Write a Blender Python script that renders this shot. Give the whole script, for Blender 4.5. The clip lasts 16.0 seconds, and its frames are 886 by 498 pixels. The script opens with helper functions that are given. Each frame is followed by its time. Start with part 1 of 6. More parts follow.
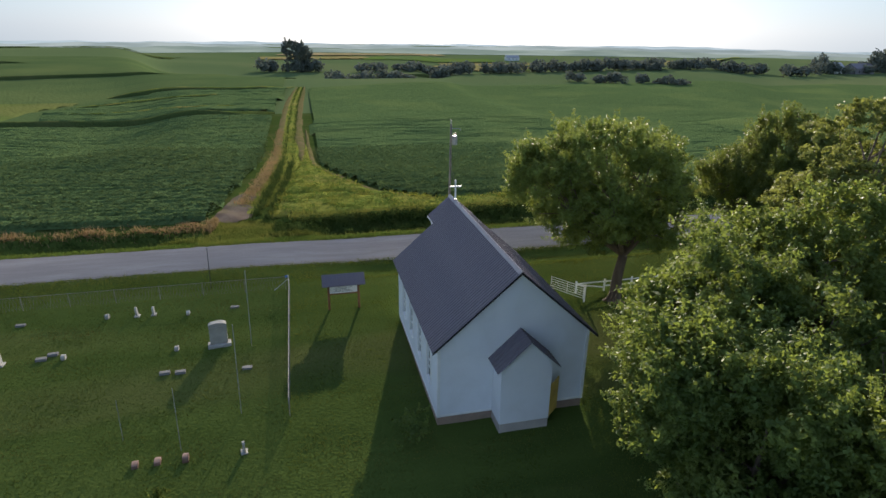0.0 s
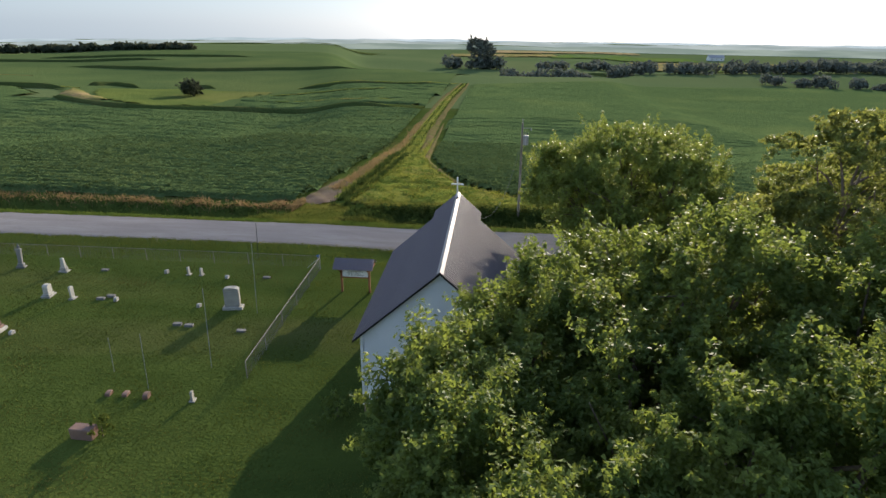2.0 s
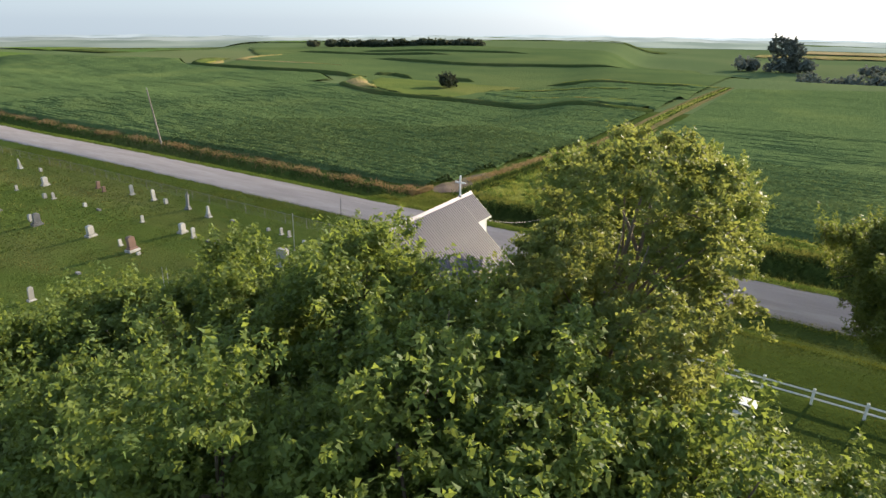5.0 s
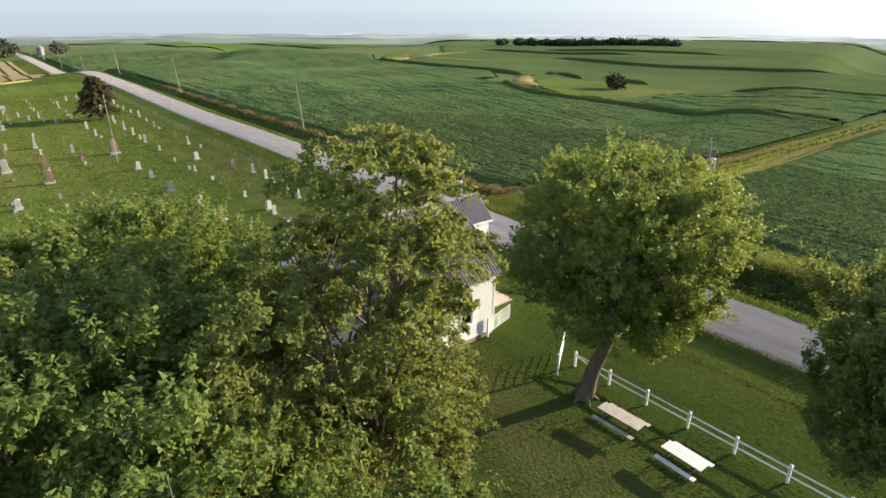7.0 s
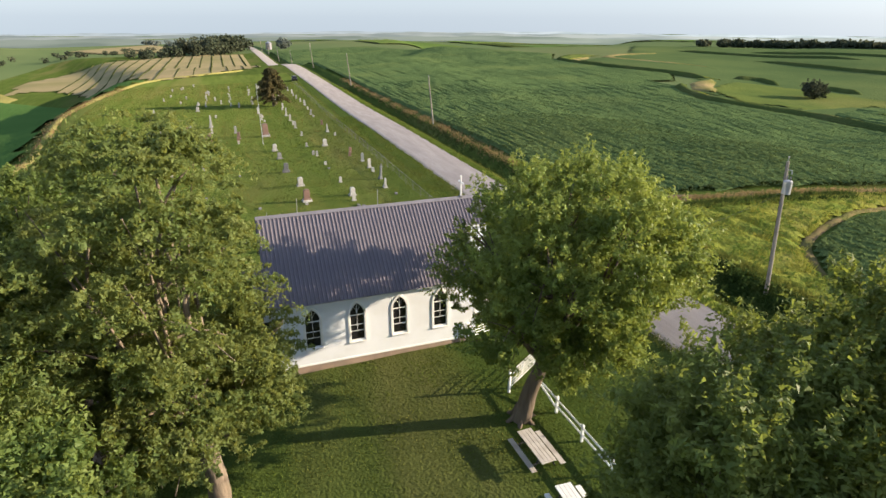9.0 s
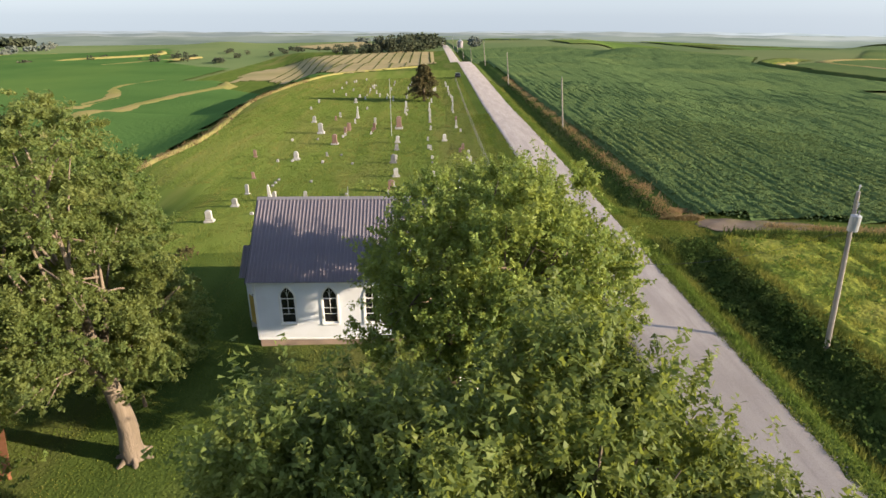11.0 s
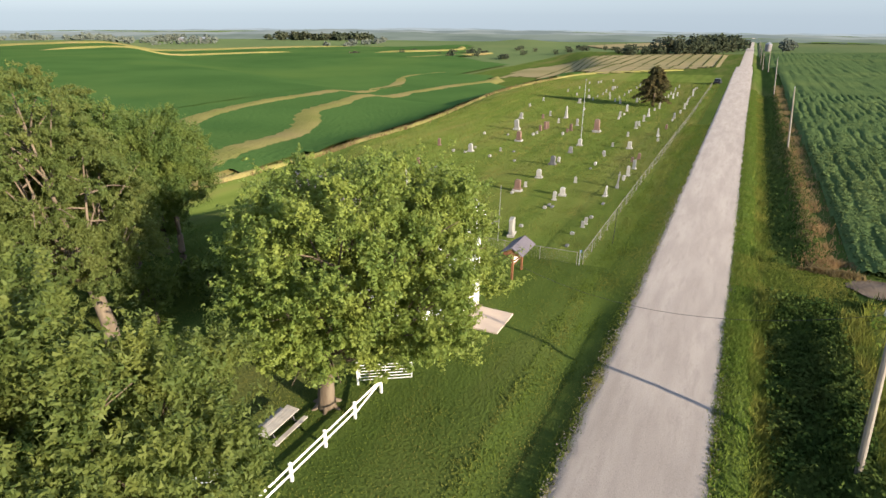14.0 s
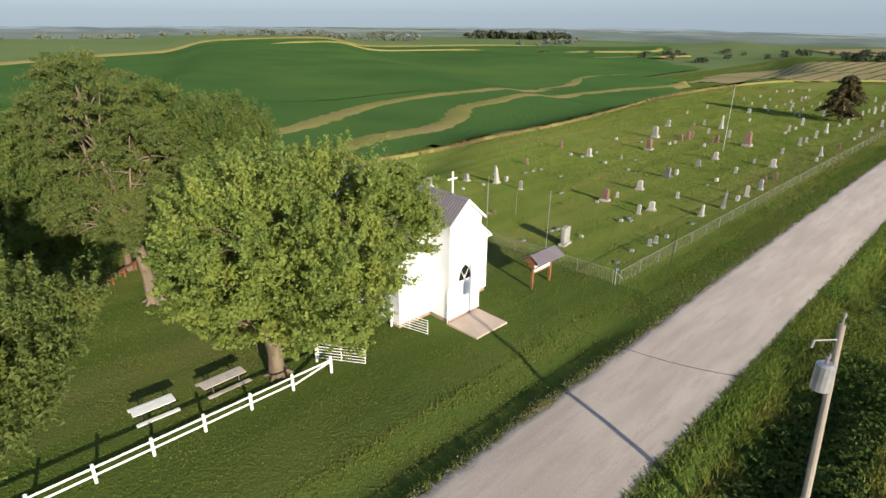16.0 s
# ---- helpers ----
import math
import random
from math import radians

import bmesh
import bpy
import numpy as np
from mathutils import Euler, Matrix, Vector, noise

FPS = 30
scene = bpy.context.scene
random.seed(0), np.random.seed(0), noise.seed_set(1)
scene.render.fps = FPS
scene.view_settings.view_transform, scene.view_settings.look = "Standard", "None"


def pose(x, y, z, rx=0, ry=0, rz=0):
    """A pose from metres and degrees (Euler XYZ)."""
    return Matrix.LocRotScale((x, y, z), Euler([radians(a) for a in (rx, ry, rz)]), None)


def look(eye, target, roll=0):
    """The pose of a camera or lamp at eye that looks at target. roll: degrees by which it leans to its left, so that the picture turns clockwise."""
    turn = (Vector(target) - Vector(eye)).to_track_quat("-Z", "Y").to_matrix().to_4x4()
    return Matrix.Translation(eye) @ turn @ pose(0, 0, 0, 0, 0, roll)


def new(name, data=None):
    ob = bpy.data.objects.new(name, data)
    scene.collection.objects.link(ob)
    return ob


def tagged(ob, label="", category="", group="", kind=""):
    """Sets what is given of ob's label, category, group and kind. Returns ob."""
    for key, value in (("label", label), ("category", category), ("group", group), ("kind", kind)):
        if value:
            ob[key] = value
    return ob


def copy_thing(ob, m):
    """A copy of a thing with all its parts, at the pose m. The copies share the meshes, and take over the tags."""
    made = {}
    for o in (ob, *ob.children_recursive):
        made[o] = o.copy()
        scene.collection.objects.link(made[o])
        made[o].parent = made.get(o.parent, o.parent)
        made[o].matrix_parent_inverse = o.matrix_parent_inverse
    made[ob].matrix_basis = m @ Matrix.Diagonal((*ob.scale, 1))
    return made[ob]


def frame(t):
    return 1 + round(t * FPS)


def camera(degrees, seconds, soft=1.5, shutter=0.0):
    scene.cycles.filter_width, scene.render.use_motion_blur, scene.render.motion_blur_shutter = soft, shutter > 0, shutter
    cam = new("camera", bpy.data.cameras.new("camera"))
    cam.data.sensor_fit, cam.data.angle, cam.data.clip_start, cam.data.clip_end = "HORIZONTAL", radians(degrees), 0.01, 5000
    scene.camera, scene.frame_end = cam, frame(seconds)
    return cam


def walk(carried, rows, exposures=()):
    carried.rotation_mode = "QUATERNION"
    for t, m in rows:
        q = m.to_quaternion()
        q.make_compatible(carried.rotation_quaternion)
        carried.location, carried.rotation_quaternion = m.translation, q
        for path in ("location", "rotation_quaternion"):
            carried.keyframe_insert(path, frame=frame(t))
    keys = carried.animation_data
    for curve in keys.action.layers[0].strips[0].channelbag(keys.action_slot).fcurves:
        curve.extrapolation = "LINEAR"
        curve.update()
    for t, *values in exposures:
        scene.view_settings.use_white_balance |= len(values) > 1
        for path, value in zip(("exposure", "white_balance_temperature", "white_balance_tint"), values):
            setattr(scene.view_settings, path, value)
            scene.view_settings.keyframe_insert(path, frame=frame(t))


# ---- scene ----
LENS = 74.93
cam = camera(LENS, 16.0)
# seconds, eye, yaw, pitch, roll in degrees
PATH = [
    (0, -9.022, -36.113, 19.668, -13.729, -20.784, 0.734),
    (0.5, -5.970, -36.769, 19.687, -9.111, -20.886, 0.688),
    (1, -2.876, -37.167, 19.703, -4.489, -20.982, 0.643),
    (1.5, 0.239, -37.304, 19.716, 0.138, -21.071, 0.597),
    (2, 3.351, -37.180, 19.727, 4.770, -21.155, 0.553),
    (2.5, 6.439, -36.798, 19.734, 9.405, -21.233, 0.509),
    (3, 9.482, -36.160, 19.738, 14.045, -21.304, 0.466),
    (3.5, 12.459, -35.273, 19.740, 18.688, -21.371, 0.425),
    (4, 15.348, -34.142, 19.739, 23.335, -21.432, 0.385),
    (4.5, 18.131, -32.777, 19.735, 27.985, -21.488, 0.347),
    (5, 20.787, -31.189, 19.729, 32.638, -21.539, 0.312),
    (5.5, 23.301, -29.388, 19.720, 37.295, -21.586, 0.279),
    (6, 25.654, -27.389, 19.709, 41.954, -21.629, 0.249),
    (6.5, 27.831, -25.206, 19.695, 46.615, -21.668, 0.222),
    (7, 29.818, -22.855, 19.680, 51.280, -21.703, 0.198),
    (7.5, 31.603, -20.353, 19.662, 55.946, -21.736, 0.177),
    (8, 33.175, -17.716, 19.643, 60.615, -21.765, 0.160),
    (8.5, 34.523, -14.965, 19.622, 65.285, -21.793, 0.147),
    (9, 35.640, -12.117, 19.599, 69.957, -21.818, 0.137),
    (9.5, 36.520, -9.194, 19.576, 74.631, -21.842, 0.132),
    (10, 37.157, -6.213, 19.551, 79.307, -21.865, 0.131),
    (10.5, 37.550, -3.197, 19.525, 83.983, -21.888, 0.134),
    (11, 37.697, -0.164, 19.498, 88.662, -21.910, 0.141),
    (11.5, 37.598, 2.864, 19.471, 93.341, -21.932, 0.152),
    (12, 37.255, 5.868, 19.444, 98.021, -21.956, 0.167),
    (12.5, 36.673, 8.828, 19.416, 102.703, -21.980, 0.187),
    (13, 35.856, 11.725, 19.388, 107.385, -22.006, 0.211),
    (13.5, 34.812, 14.541, 19.360, 112.068, -22.034, 0.239),
    (14, 33.548, 17.257, 19.332, 116.752, -22.064, 0.271),
    (14.5, 32.075, 19.858, 19.305, 121.437, -22.097, 0.307),
    (15, 30.403, 22.326, 19.278, 126.123, -22.134, 0.346),
    (15.5, 28.545, 24.648, 19.252, 130.809, -22.174, 0.390),
    (16, 26.513, 26.809, 19.227, 135.496, -22.218, 0.436),
]


def aim(x, y, z, yaw, pitch, roll):
    a, b = radians(yaw), radians(pitch)
    way = Vector((-math.sin(a) * math.cos(b), math.cos(a) * math.cos(b), math.sin(b)))
    return look(Vector((x, y, z)), Vector((x, y, z)) + way * 10, roll)


walk(cam, [(row[0], aim(*row[1:])) for row in PATH], exposures=[(0.0, 0.71, 6550, 11), (2.5, 0.89, 6800, 11), (5.0, 1.20, 7050, 11), (9.0, 1.29, 7200, 13), (12.5, 1.25, 7300, 15), (14.0, 1.12, 7000, 11), (16.0, 0.70, 6800, 10)])

# ---- light ----
SUN_AZIMUTH, SUN_HEIGHT = radians(15.5), radians(16.0)
world = bpy.data.worlds.new("sky")
scene.world = world
world.use_nodes = True
wn = world.node_tree.nodes
sky = wn.new("ShaderNodeTexSky")
sky.sky_type = "NISHITA"
sky.sun_disc = False
sky.sun_elevation, sky.sun_rotation = SUN_HEIGHT, SUN_AZIMUTH
sky.air_density, sky.dust_density, sky.ozone_density = 1.0, 0.7, 1.5
wn["Background"].inputs["Strength"].default_value = 0.125
pale = wn.new("ShaderNodeHueSaturation")
pale.inputs["Saturation"].default_value = 0.65
haze = wn.new("ShaderNodeMix")
haze.data_type = "RGBA"
up = wn.new("ShaderNodeSeparateXYZ")
thin = wn.new("ShaderNodeMapRange")
thin.interpolation_type = "SMOOTHSTEP"
for socket, value in (("From Min", 0.0), ("From Max", 0.4), ("To Min", 0.78), ("To Max", 0.2)):
    thin.inputs[socket].default_value = value
world.node_tree.links.new(wn.new("ShaderNodeTexCoord").outputs["Generated"], up.inputs[0])
world.node_tree.links.new(up.outputs["Z"], thin.inputs["Value"])
world.node_tree.links.new(thin.outputs["Result"], haze.inputs[0])
haze.inputs[7].default_value = (1.68, 2.2, 2.85, 1)
world.node_tree.links.new(sky.outputs["Color"], pale.inputs["Color"])
cool = wn.new("ShaderNodeMix")
cool.data_type, cool.blend_type = "RGBA", "MULTIPLY"
cool.inputs[0].default_value = 1.0
cool.inputs[7].default_value = (0.84, 1.0, 1.26, 1)
world.node_tree.links.new(pale.outputs["Color"], cool.inputs[6])
world.node_tree.links.new(cool.outputs[2], haze.inputs[6])
world.node_tree.links.new(haze.outputs[2], wn["Background"].inputs["Color"])
sun = new("sun", bpy.data.lights.new("sun", "SUN"))
sun.data.energy, sun.data.angle, sun.data.color = 5.0, radians(0.6), (1.0, 0.885, 0.71)
sun.matrix_basis = look((0, 0, 0), (-math.sin(SUN_AZIMUTH) * math.cos(SUN_HEIGHT), -math.cos(SUN_AZIMUTH) * math.cos(SUN_HEIGHT), -math.sin(SUN_HEIGHT)))

# ---- materials ----
def mixed(nt, a, b, fac):
    """A colour mix node; a and b are colours or sockets."""
    n = nt.nodes.new("ShaderNodeMix")
    n.data_type = "RGBA"
    for sock, v in ((n.inputs[6], a), (n.inputs[7], b)):
        if isinstance(v, tuple):
            sock.default_value = (*v, 1)
        else:
            nt.links.new(v, sock)
    if isinstance(fac, float):
        n.inputs[0].default_value = fac
    else:
        nt.links.new(fac, n.inputs[0])
    return n.outputs[2]


def noisy(nt, scale, detail=4.0, lo=0.35, hi=0.65, stretch=None):
    """A noise in object space, spread to 0..1 between lo and hi."""
    co = nt.nodes.new("ShaderNodeTexCoord").outputs["Object"]
    if stretch:
        mp = nt.nodes.new("ShaderNodeMapping")
        mp.inputs["Scale"].default_value = stretch
        nt.links.new(co, mp.inputs["Vector"])
        co = mp.outputs["Vector"]
    n = nt.nodes.new("ShaderNodeTexNoise")
    n.inputs["Scale"].default_value, n.inputs["Detail"].default_value = scale, detail
    nt.links.new(co, n.inputs["Vector"])
    r = nt.nodes.new("ShaderNodeMapRange")
    r.inputs["From Min"].default_value, r.inputs["From Max"].default_value = lo, hi
    nt.links.new(n.outputs["Fac"], r.inputs["Value"])
    return r.outputs["Result"]


def material(name, base, second, scale, rough=0.8, third=None, scale2=None, bump=0.0, bump_scale=None, metal=0.0, vary=0.0, island=False, stretch=None, spec=0.3, grain=0.0, even_bump=False, dull=0.0):
    """Two colours broken up at one scale, a third at another, relief, and a change of tone from piece to piece."""
    m = bpy.data.materials.new(name)
    m.use_nodes = True
    nt = m.node_tree
    p = nt.nodes["Principled BSDF"]
    col = mixed(nt, base, second, noisy(nt, scale, stretch=stretch))
    if third:
        col = mixed(nt, col, third, noisy(nt, scale2, 5.0, 0.5, 0.75, stretch=stretch))
    if vary:
        src = nt.nodes.new("ShaderNodeNewGeometry").outputs["Random Per Island"] if island else nt.nodes.new("ShaderNodeObjectInfo").outputs["Random"]
        r = nt.nodes.new("ShaderNodeMapRange")
        r.inputs["To Min"].default_value, r.inputs["To Max"].default_value = 1 - vary, 1 + vary
        nt.links.new(src, r.inputs["Value"])
        h = nt.nodes.new("ShaderNodeHueSaturation")
        nt.links.new(r.outputs["Result"], h.inputs["Value"])
        nt.links.new(col, h.inputs["Color"])
        col = h.outputs["Color"]
    if grain:
        col = mixed(nt, col, tuple(c * 0.62 for c in base), noisy(nt, grain, 6.0, 0.5, 1.0))
        col = mixed(nt, col, tuple(min(c * 1.45, 0.9) for c in second), noisy(nt, grain * 1.7, 4.0, 0.55, 1.1))
    nt.links.new(col, p.inputs["Base Color"])
    p.inputs["Roughness"].default_value, p.inputs["Metallic"].default_value = rough, metal
    p.inputs["Specular IOR Level"].default_value = spec
    p.inputs["Diffuse Roughness"].default_value = dull
    if bump:
        b = nt.nodes.new("ShaderNodeBump")
        b.inputs["Strength"].default_value, b.inputs["Distance"].default_value = 1.0, bump
        nt.links.new(noisy(nt, bump_scale or scale, 6.0, 0.2, 0.8, stretch=None if even_bump else stretch), b.inputs["Height"])
        nt.links.new(b.outputs["Normal"], p.inputs["Normal"])
    return m


def leafy(name, dark, light, warm, through_light=0.45, rough=0.5, scale=0.5, gloss=0.0, stretch=None, lit=None, dull=0.0):
    """Leaves: each its own tone, drifting over the crown, and letting light through."""
    m = bpy.data.materials.new(name)
    m.use_nodes = True
    nt = m.node_tree
    p = nt.nodes["Principled BSDF"]
    rnd = nt.nodes.new("ShaderNodeNewGeometry").outputs["Random Per Island"]
    col = mixed(nt, dark, light, rnd)
    col = mixed(nt, col, warm, noisy(nt, scale, 3.0, 0.42, 0.7, stretch))
    nt.links.new(col, p.inputs["Base Color"])
    p.inputs["Roughness"].default_value = rough
    p.inputs["Specular IOR Level"].default_value = gloss
    p.inputs["Diffuse Roughness"].default_value = dull
    t = nt.nodes.new("ShaderNodeBsdfTranslucent")
    nt.links.new(mixed(nt, col, lit or warm, 0.75 if lit else 0.5), t.inputs["Color"])
    mix = nt.nodes.new("ShaderNodeMixShader")
    mix.inputs[0].default_value = through_light
    nt.links.new(p.outputs[0], mix.inputs[1])
    nt.links.new(t.outputs[0], mix.inputs[2])
    nt.links.new(mix.outputs[0], nt.nodes["Material Output"].inputs["Surface"])
    return m


GRASS = material("mown_grass", (0.055, 0.085, 0.020), (0.076, 0.108, 0.026), 0.45, 1.0, (0.118, 0.115, 0.044), 0.10, bump=0.05, bump_scale=6.0, spec=0.0, stretch=(0.16, 1, 1), even_bump=True, dull=0.4)
LAWN = leafy("lawn_blades", (0.074, 0.114, 0.020), (0.112, 0.152, 0.030), (0.160, 0.152, 0.044), 0.14, 0.9, 0.5, 0.0, (0.18, 1, 1), lit=(0.22, 0.25, 0.045), dull=0.35)
TURF = material("graveyard_turf", (0.082, 0.116, 0.026), (0.108, 0.144, 0.034), 0.45, 1.0, (0.15, 0.145, 0.05), 0.10, bump=0.05, bump_scale=6.0, spec=0.0, stretch=(0.16, 1, 1), even_bump=True, dull=0.8)
TURF_BLADES = leafy("turf_blades", (0.100, 0.146, 0.028), (0.150, 0.196, 0.042), (0.215, 0.198, 0.060), 0.05, 0.9, 0.5, 0.0, (0.18, 1, 1), dull=0.8)
VERGE = leafy("verge_blades", (0.085, 0.140, 0.024), (0.140, 0.205, 0.040), (0.16, 0.20, 0.045), 0.25, 0.8, 0.3, dull=0.3)
ROUGH_GRASS = leafy("rough_grass", (0.080, 0.122, 0.024), (0.145, 0.185, 0.040), (0.25, 0.24, 0.06), 0.3, 0.7, 0.25)
DRY_WEEDS = leafy("dry_weeds", (0.15, 0.125, 0.058), (0.23, 0.18, 0.09), (0.27, 0.16, 0.08), 0.34, 0.8, 0.3, lit=(0.36, 0.25, 0.13))
DARK_WEEDS = leafy("dark_weeds", (0.030, 0.055, 0.016), (0.060, 0.100, 0.024), (0.085, 0.11, 0.03), 0.25, 0.6, 0.4)
GRAVEL = material("gravel", (0.325, 0.286, 0.262), (0.400, 0.356, 0.327), 0.9, 0.95, (0.31, 0.272, 0.25), 2.6, bump=0.008, bump_scale=30.0, spec=0.0, stretch=(0.16, 1, 1), grain=15.0, dull=0.9)
SOY = material("soy_canopy", (0.073, 0.116, 0.044), (0.095, 0.142, 0.053), 1.2, 0.75, (0.122, 0.164, 0.057), 0.04, bump=0.17, bump_scale=2.2, spec=0.0, dull=0.05)
SOY_LEAF = leafy("soy_leaves", (0.078, 0.126, 0.050), (0.120, 0.174, 0.068), (0.130, 0.172, 0.063), 0.24, 0.5, 0.05, dull=0.05)
EMERALD = material("even_crop", (0.058, 0.122, 0.034), (0.074, 0.143, 0.040), 0.03, 0.85, (0.095, 0.16, 0.042), 0.012, bump=0.2, bump_scale=0.8, spec=0.0, dull=0.0)
# far crop green, brightened and desaturated to include haze
HAZED_CROP = material("hazed_far_crop", (0.094, 0.138, 0.054), (0.110, 0.156, 0.062), 0.03, 0.85, (0.075, 0.14, 0.035), 0.012, bump=0.2, bump_scale=0.8, spec=0.0)
STRIP_GRASS = material("terrace_grass", (0.27, 0.235, 0.085), (0.205, 0.205, 0.062), 0.08, 0.95, (0.30, 0.225, 0.11), 0.04, bump=0.2, bump_scale=1.5, spec=0.0)
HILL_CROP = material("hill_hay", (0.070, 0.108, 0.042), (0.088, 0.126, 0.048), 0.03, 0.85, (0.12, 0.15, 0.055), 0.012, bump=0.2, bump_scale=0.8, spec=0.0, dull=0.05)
TAN = material("dry_grass_strip", (0.25, 0.205, 0.09), (0.17, 0.175, 0.055), 0.12, 0.95, (0.33, 0.24, 0.13), 0.05, bump=0.2, bump_scale=1.5, spec=0.0)
BANK = material("bank_grass", (0.052, 0.076, 0.024), (0.068, 0.092, 0.028), 0.15, 0.95, (0.10, 0.11, 0.04), 0.06, bump=0.25, bump_scale=1.2, spec=0.0)
BROWN_EDGE = material("dead_weeds", (0.17, 0.13, 0.07), (0.125, 0.12, 0.045), 0.6, 0.95, (0.10, 0.12, 0.035), 0.25, bump=0.15, bump_scale=3.0, spec=0.0)
WINDROW = material("uncut_grass", (0.045, 0.055, 0.018), (0.065, 0.075, 0.024), 0.2, 0.95, (0.09, 0.09, 0.03), 0.1, bump=0.2, bump_scale=1.2, spec=0.0)
STUBBLE = material("hay_stubble", (0.33, 0.26, 0.14), (0.27, 0.23, 0.12), 0.1, 0.95, (0.22, 0.20, 0.09), 0.03, bump=0.1, bump_scale=1.0, spec=0.0)
YELLOW_GRASS = material("yellow_grass", (0.195, 0.205, 0.040), (0.125, 0.165, 0.034), 0.35, 0.9, (0.27, 0.23, 0.07), 0.09, bump=0.25, bump_scale=2.0, spec=0.0)
DIRT = material("bare_dirt", (0.125, 0.096, 0.074), (0.165, 0.132, 0.104), 0.5, 0.95, (0.13, 0.12, 0.06), 0.3, bump=0.05, bump_scale=4.0, spec=0.0)
WHITE = material("white_siding", (0.76, 0.785, 0.82), (0.72, 0.745, 0.775), 0.7, 0.55, (0.68, 0.69, 0.70), 0.35, bump=0.002, bump_scale=20.0)
TRIM = material("white_trim", (0.80, 0.80, 0.78), (0.73, 0.73, 0.71), 2.0, 0.5)
ROOF = material("ribbed_metal_roof", (0.144, 0.127, 0.147), (0.167, 0.148, 0.166), 0.6, 0.52, (0.145, 0.12, 0.135), 0.25, bump=0.003, bump_scale=6.0, spec=0.32)
CAP = material("pale_metal_ridge", (0.25, 0.235, 0.25), (0.21, 0.20, 0.215), 1.5, 0.42, metal=0.3)
CONCRETE = material("concrete", (0.46, 0.42, 0.37), (0.39, 0.36, 0.33), 1.2, 0.9, (0.30, 0.27, 0.24), 0.4, bump=0.006, bump_scale=9.0)
FOUNDATION = material("stained_foundation", (0.36, 0.26, 0.20), (0.29, 0.215, 0.17), 1.4, 0.9, (0.22, 0.17, 0.13), 0.5, bump=0.006, bump_scale=9.0)
SLAB = material("weathered_slab", (0.52, 0.41, 0.33), (0.46, 0.37, 0.31), 0.9, 0.9, (0.36, 0.30, 0.26), 0.5, bump=0.006, bump_scale=8.0)
GLASS = material("dark_glass", (0.012, 0.013, 0.015), (0.02, 0.02, 0.022), 1.0, 0.08, spec=0.6)
YELLOW = material("yellow_door_paint", (0.62, 0.42, 0.09), (0.55, 0.37, 0.08), 2.0, 0.6, (0.42, 0.28, 0.07), 1.0)
BARK = material("bark", (0.11, 0.082, 0.058), (0.16, 0.12, 0.085), 3.0, 0.95, (0.21, 0.17, 0.125), 1.2, bump=0.03, bump_scale=7.0, stretch=(1, 1, 0.25))
FENCE_WIRE = material("weathered_wire", (0.185, 0.175, 0.162), (0.235, 0.222, 0.207), 3.0, 0.7)
PALE_BARK = material("pale_bark", (0.20, 0.155, 0.115), (0.15, 0.118, 0.088), 3.0, 0.95, (0.13, 0.10, 0.07), 1.2, bump=0.03, bump_scale=7.0, stretch=(1, 1, 0.25))
STAIN = material("red_brown_timber", (0.20, 0.085, 0.040), (0.26, 0.115, 0.055), 3.0, 0.7, (0.14, 0.06, 0.03), 1.5, bump=0.004, bump_scale=12.0)
POLE_WOOD = material("weathered_pole", (0.30, 0.265, 0.225), (0.23, 0.20, 0.17), 2.0, 0.9, (0.16, 0.14, 0.12), 0.8, bump=0.008, bump_scale=10.0, stretch=(1, 1, 0.15))
GREY_METAL = material("galvanised_metal", (0.42, 0.43, 0.44), (0.34, 0.35, 0.36), 3.0, 0.45, metal=0.6)
TABLE_WOOD = material("bleached_boards", (0.52, 0.48, 0.43), (0.44, 0.40, 0.36), 2.0, 0.8, (0.34, 0.30, 0.26), 1.2, bump=0.004, bump_scale=14.0)
MARBLE = material("pale_gravestone", (0.39, 0.38, 0.35), (0.30, 0.29, 0.27), 1.5, 0.85, (0.26, 0.25, 0.23), 0.8, bump=0.006, bump_scale=10.0, vary=0.18)
GRANITE = material("grey_gravestone", (0.21, 0.208, 0.205), (0.16, 0.158, 0.155), 2.0, 0.85, (0.15, 0.145, 0.14), 1.0, bump=0.005, bump_scale=14.0, vary=0.2, spec=0.12)
REDSTONE = material("red_gravestone", (0.215, 0.135, 0.105), (0.175, 0.108, 0.086), 2.0, 0.55, (0.18, 0.10, 0.08), 1.0, bump=0.004, bump_scale=14.0, vary=0.15)
DARK = material("dark_paint", (0.02, 0.02, 0.022), (0.03, 0.03, 0.032), 2.0, 0.35)
MAPLE = leafy("maple_leaves", (0.110, 0.172, 0.046), (0.185, 0.245, 0.062), (0.25, 0.295, 0.07), 0.36, 0.45, 0.5, 0.1, lit=(0.37, 0.41, 0.075))
BOXELDER = leafy("boxelder_leaves", (0.070, 0.116, 0.039), (0.124, 0.182, 0.054), (0.178, 0.218, 0.058), 0.42, 0.5, 0.8, 0.1, lit=(0.33, 0.39, 0.062))
ASH = leafy("feathery_leaves", (0.088, 0.132, 0.044), (0.145, 0.190, 0.060), (0.175, 0.200, 0.064), 0.44, 0.5, 0.5, 0.1, lit=(0.36, 0.37, 0.075))
DEEP = leafy("elm_leaves", (0.078, 0.115, 0.036), (0.124, 0.162, 0.046), (0.165, 0.19, 0.052), 0.37, 0.5, 0.8, 0.1, lit=(0.33, 0.38, 0.06))
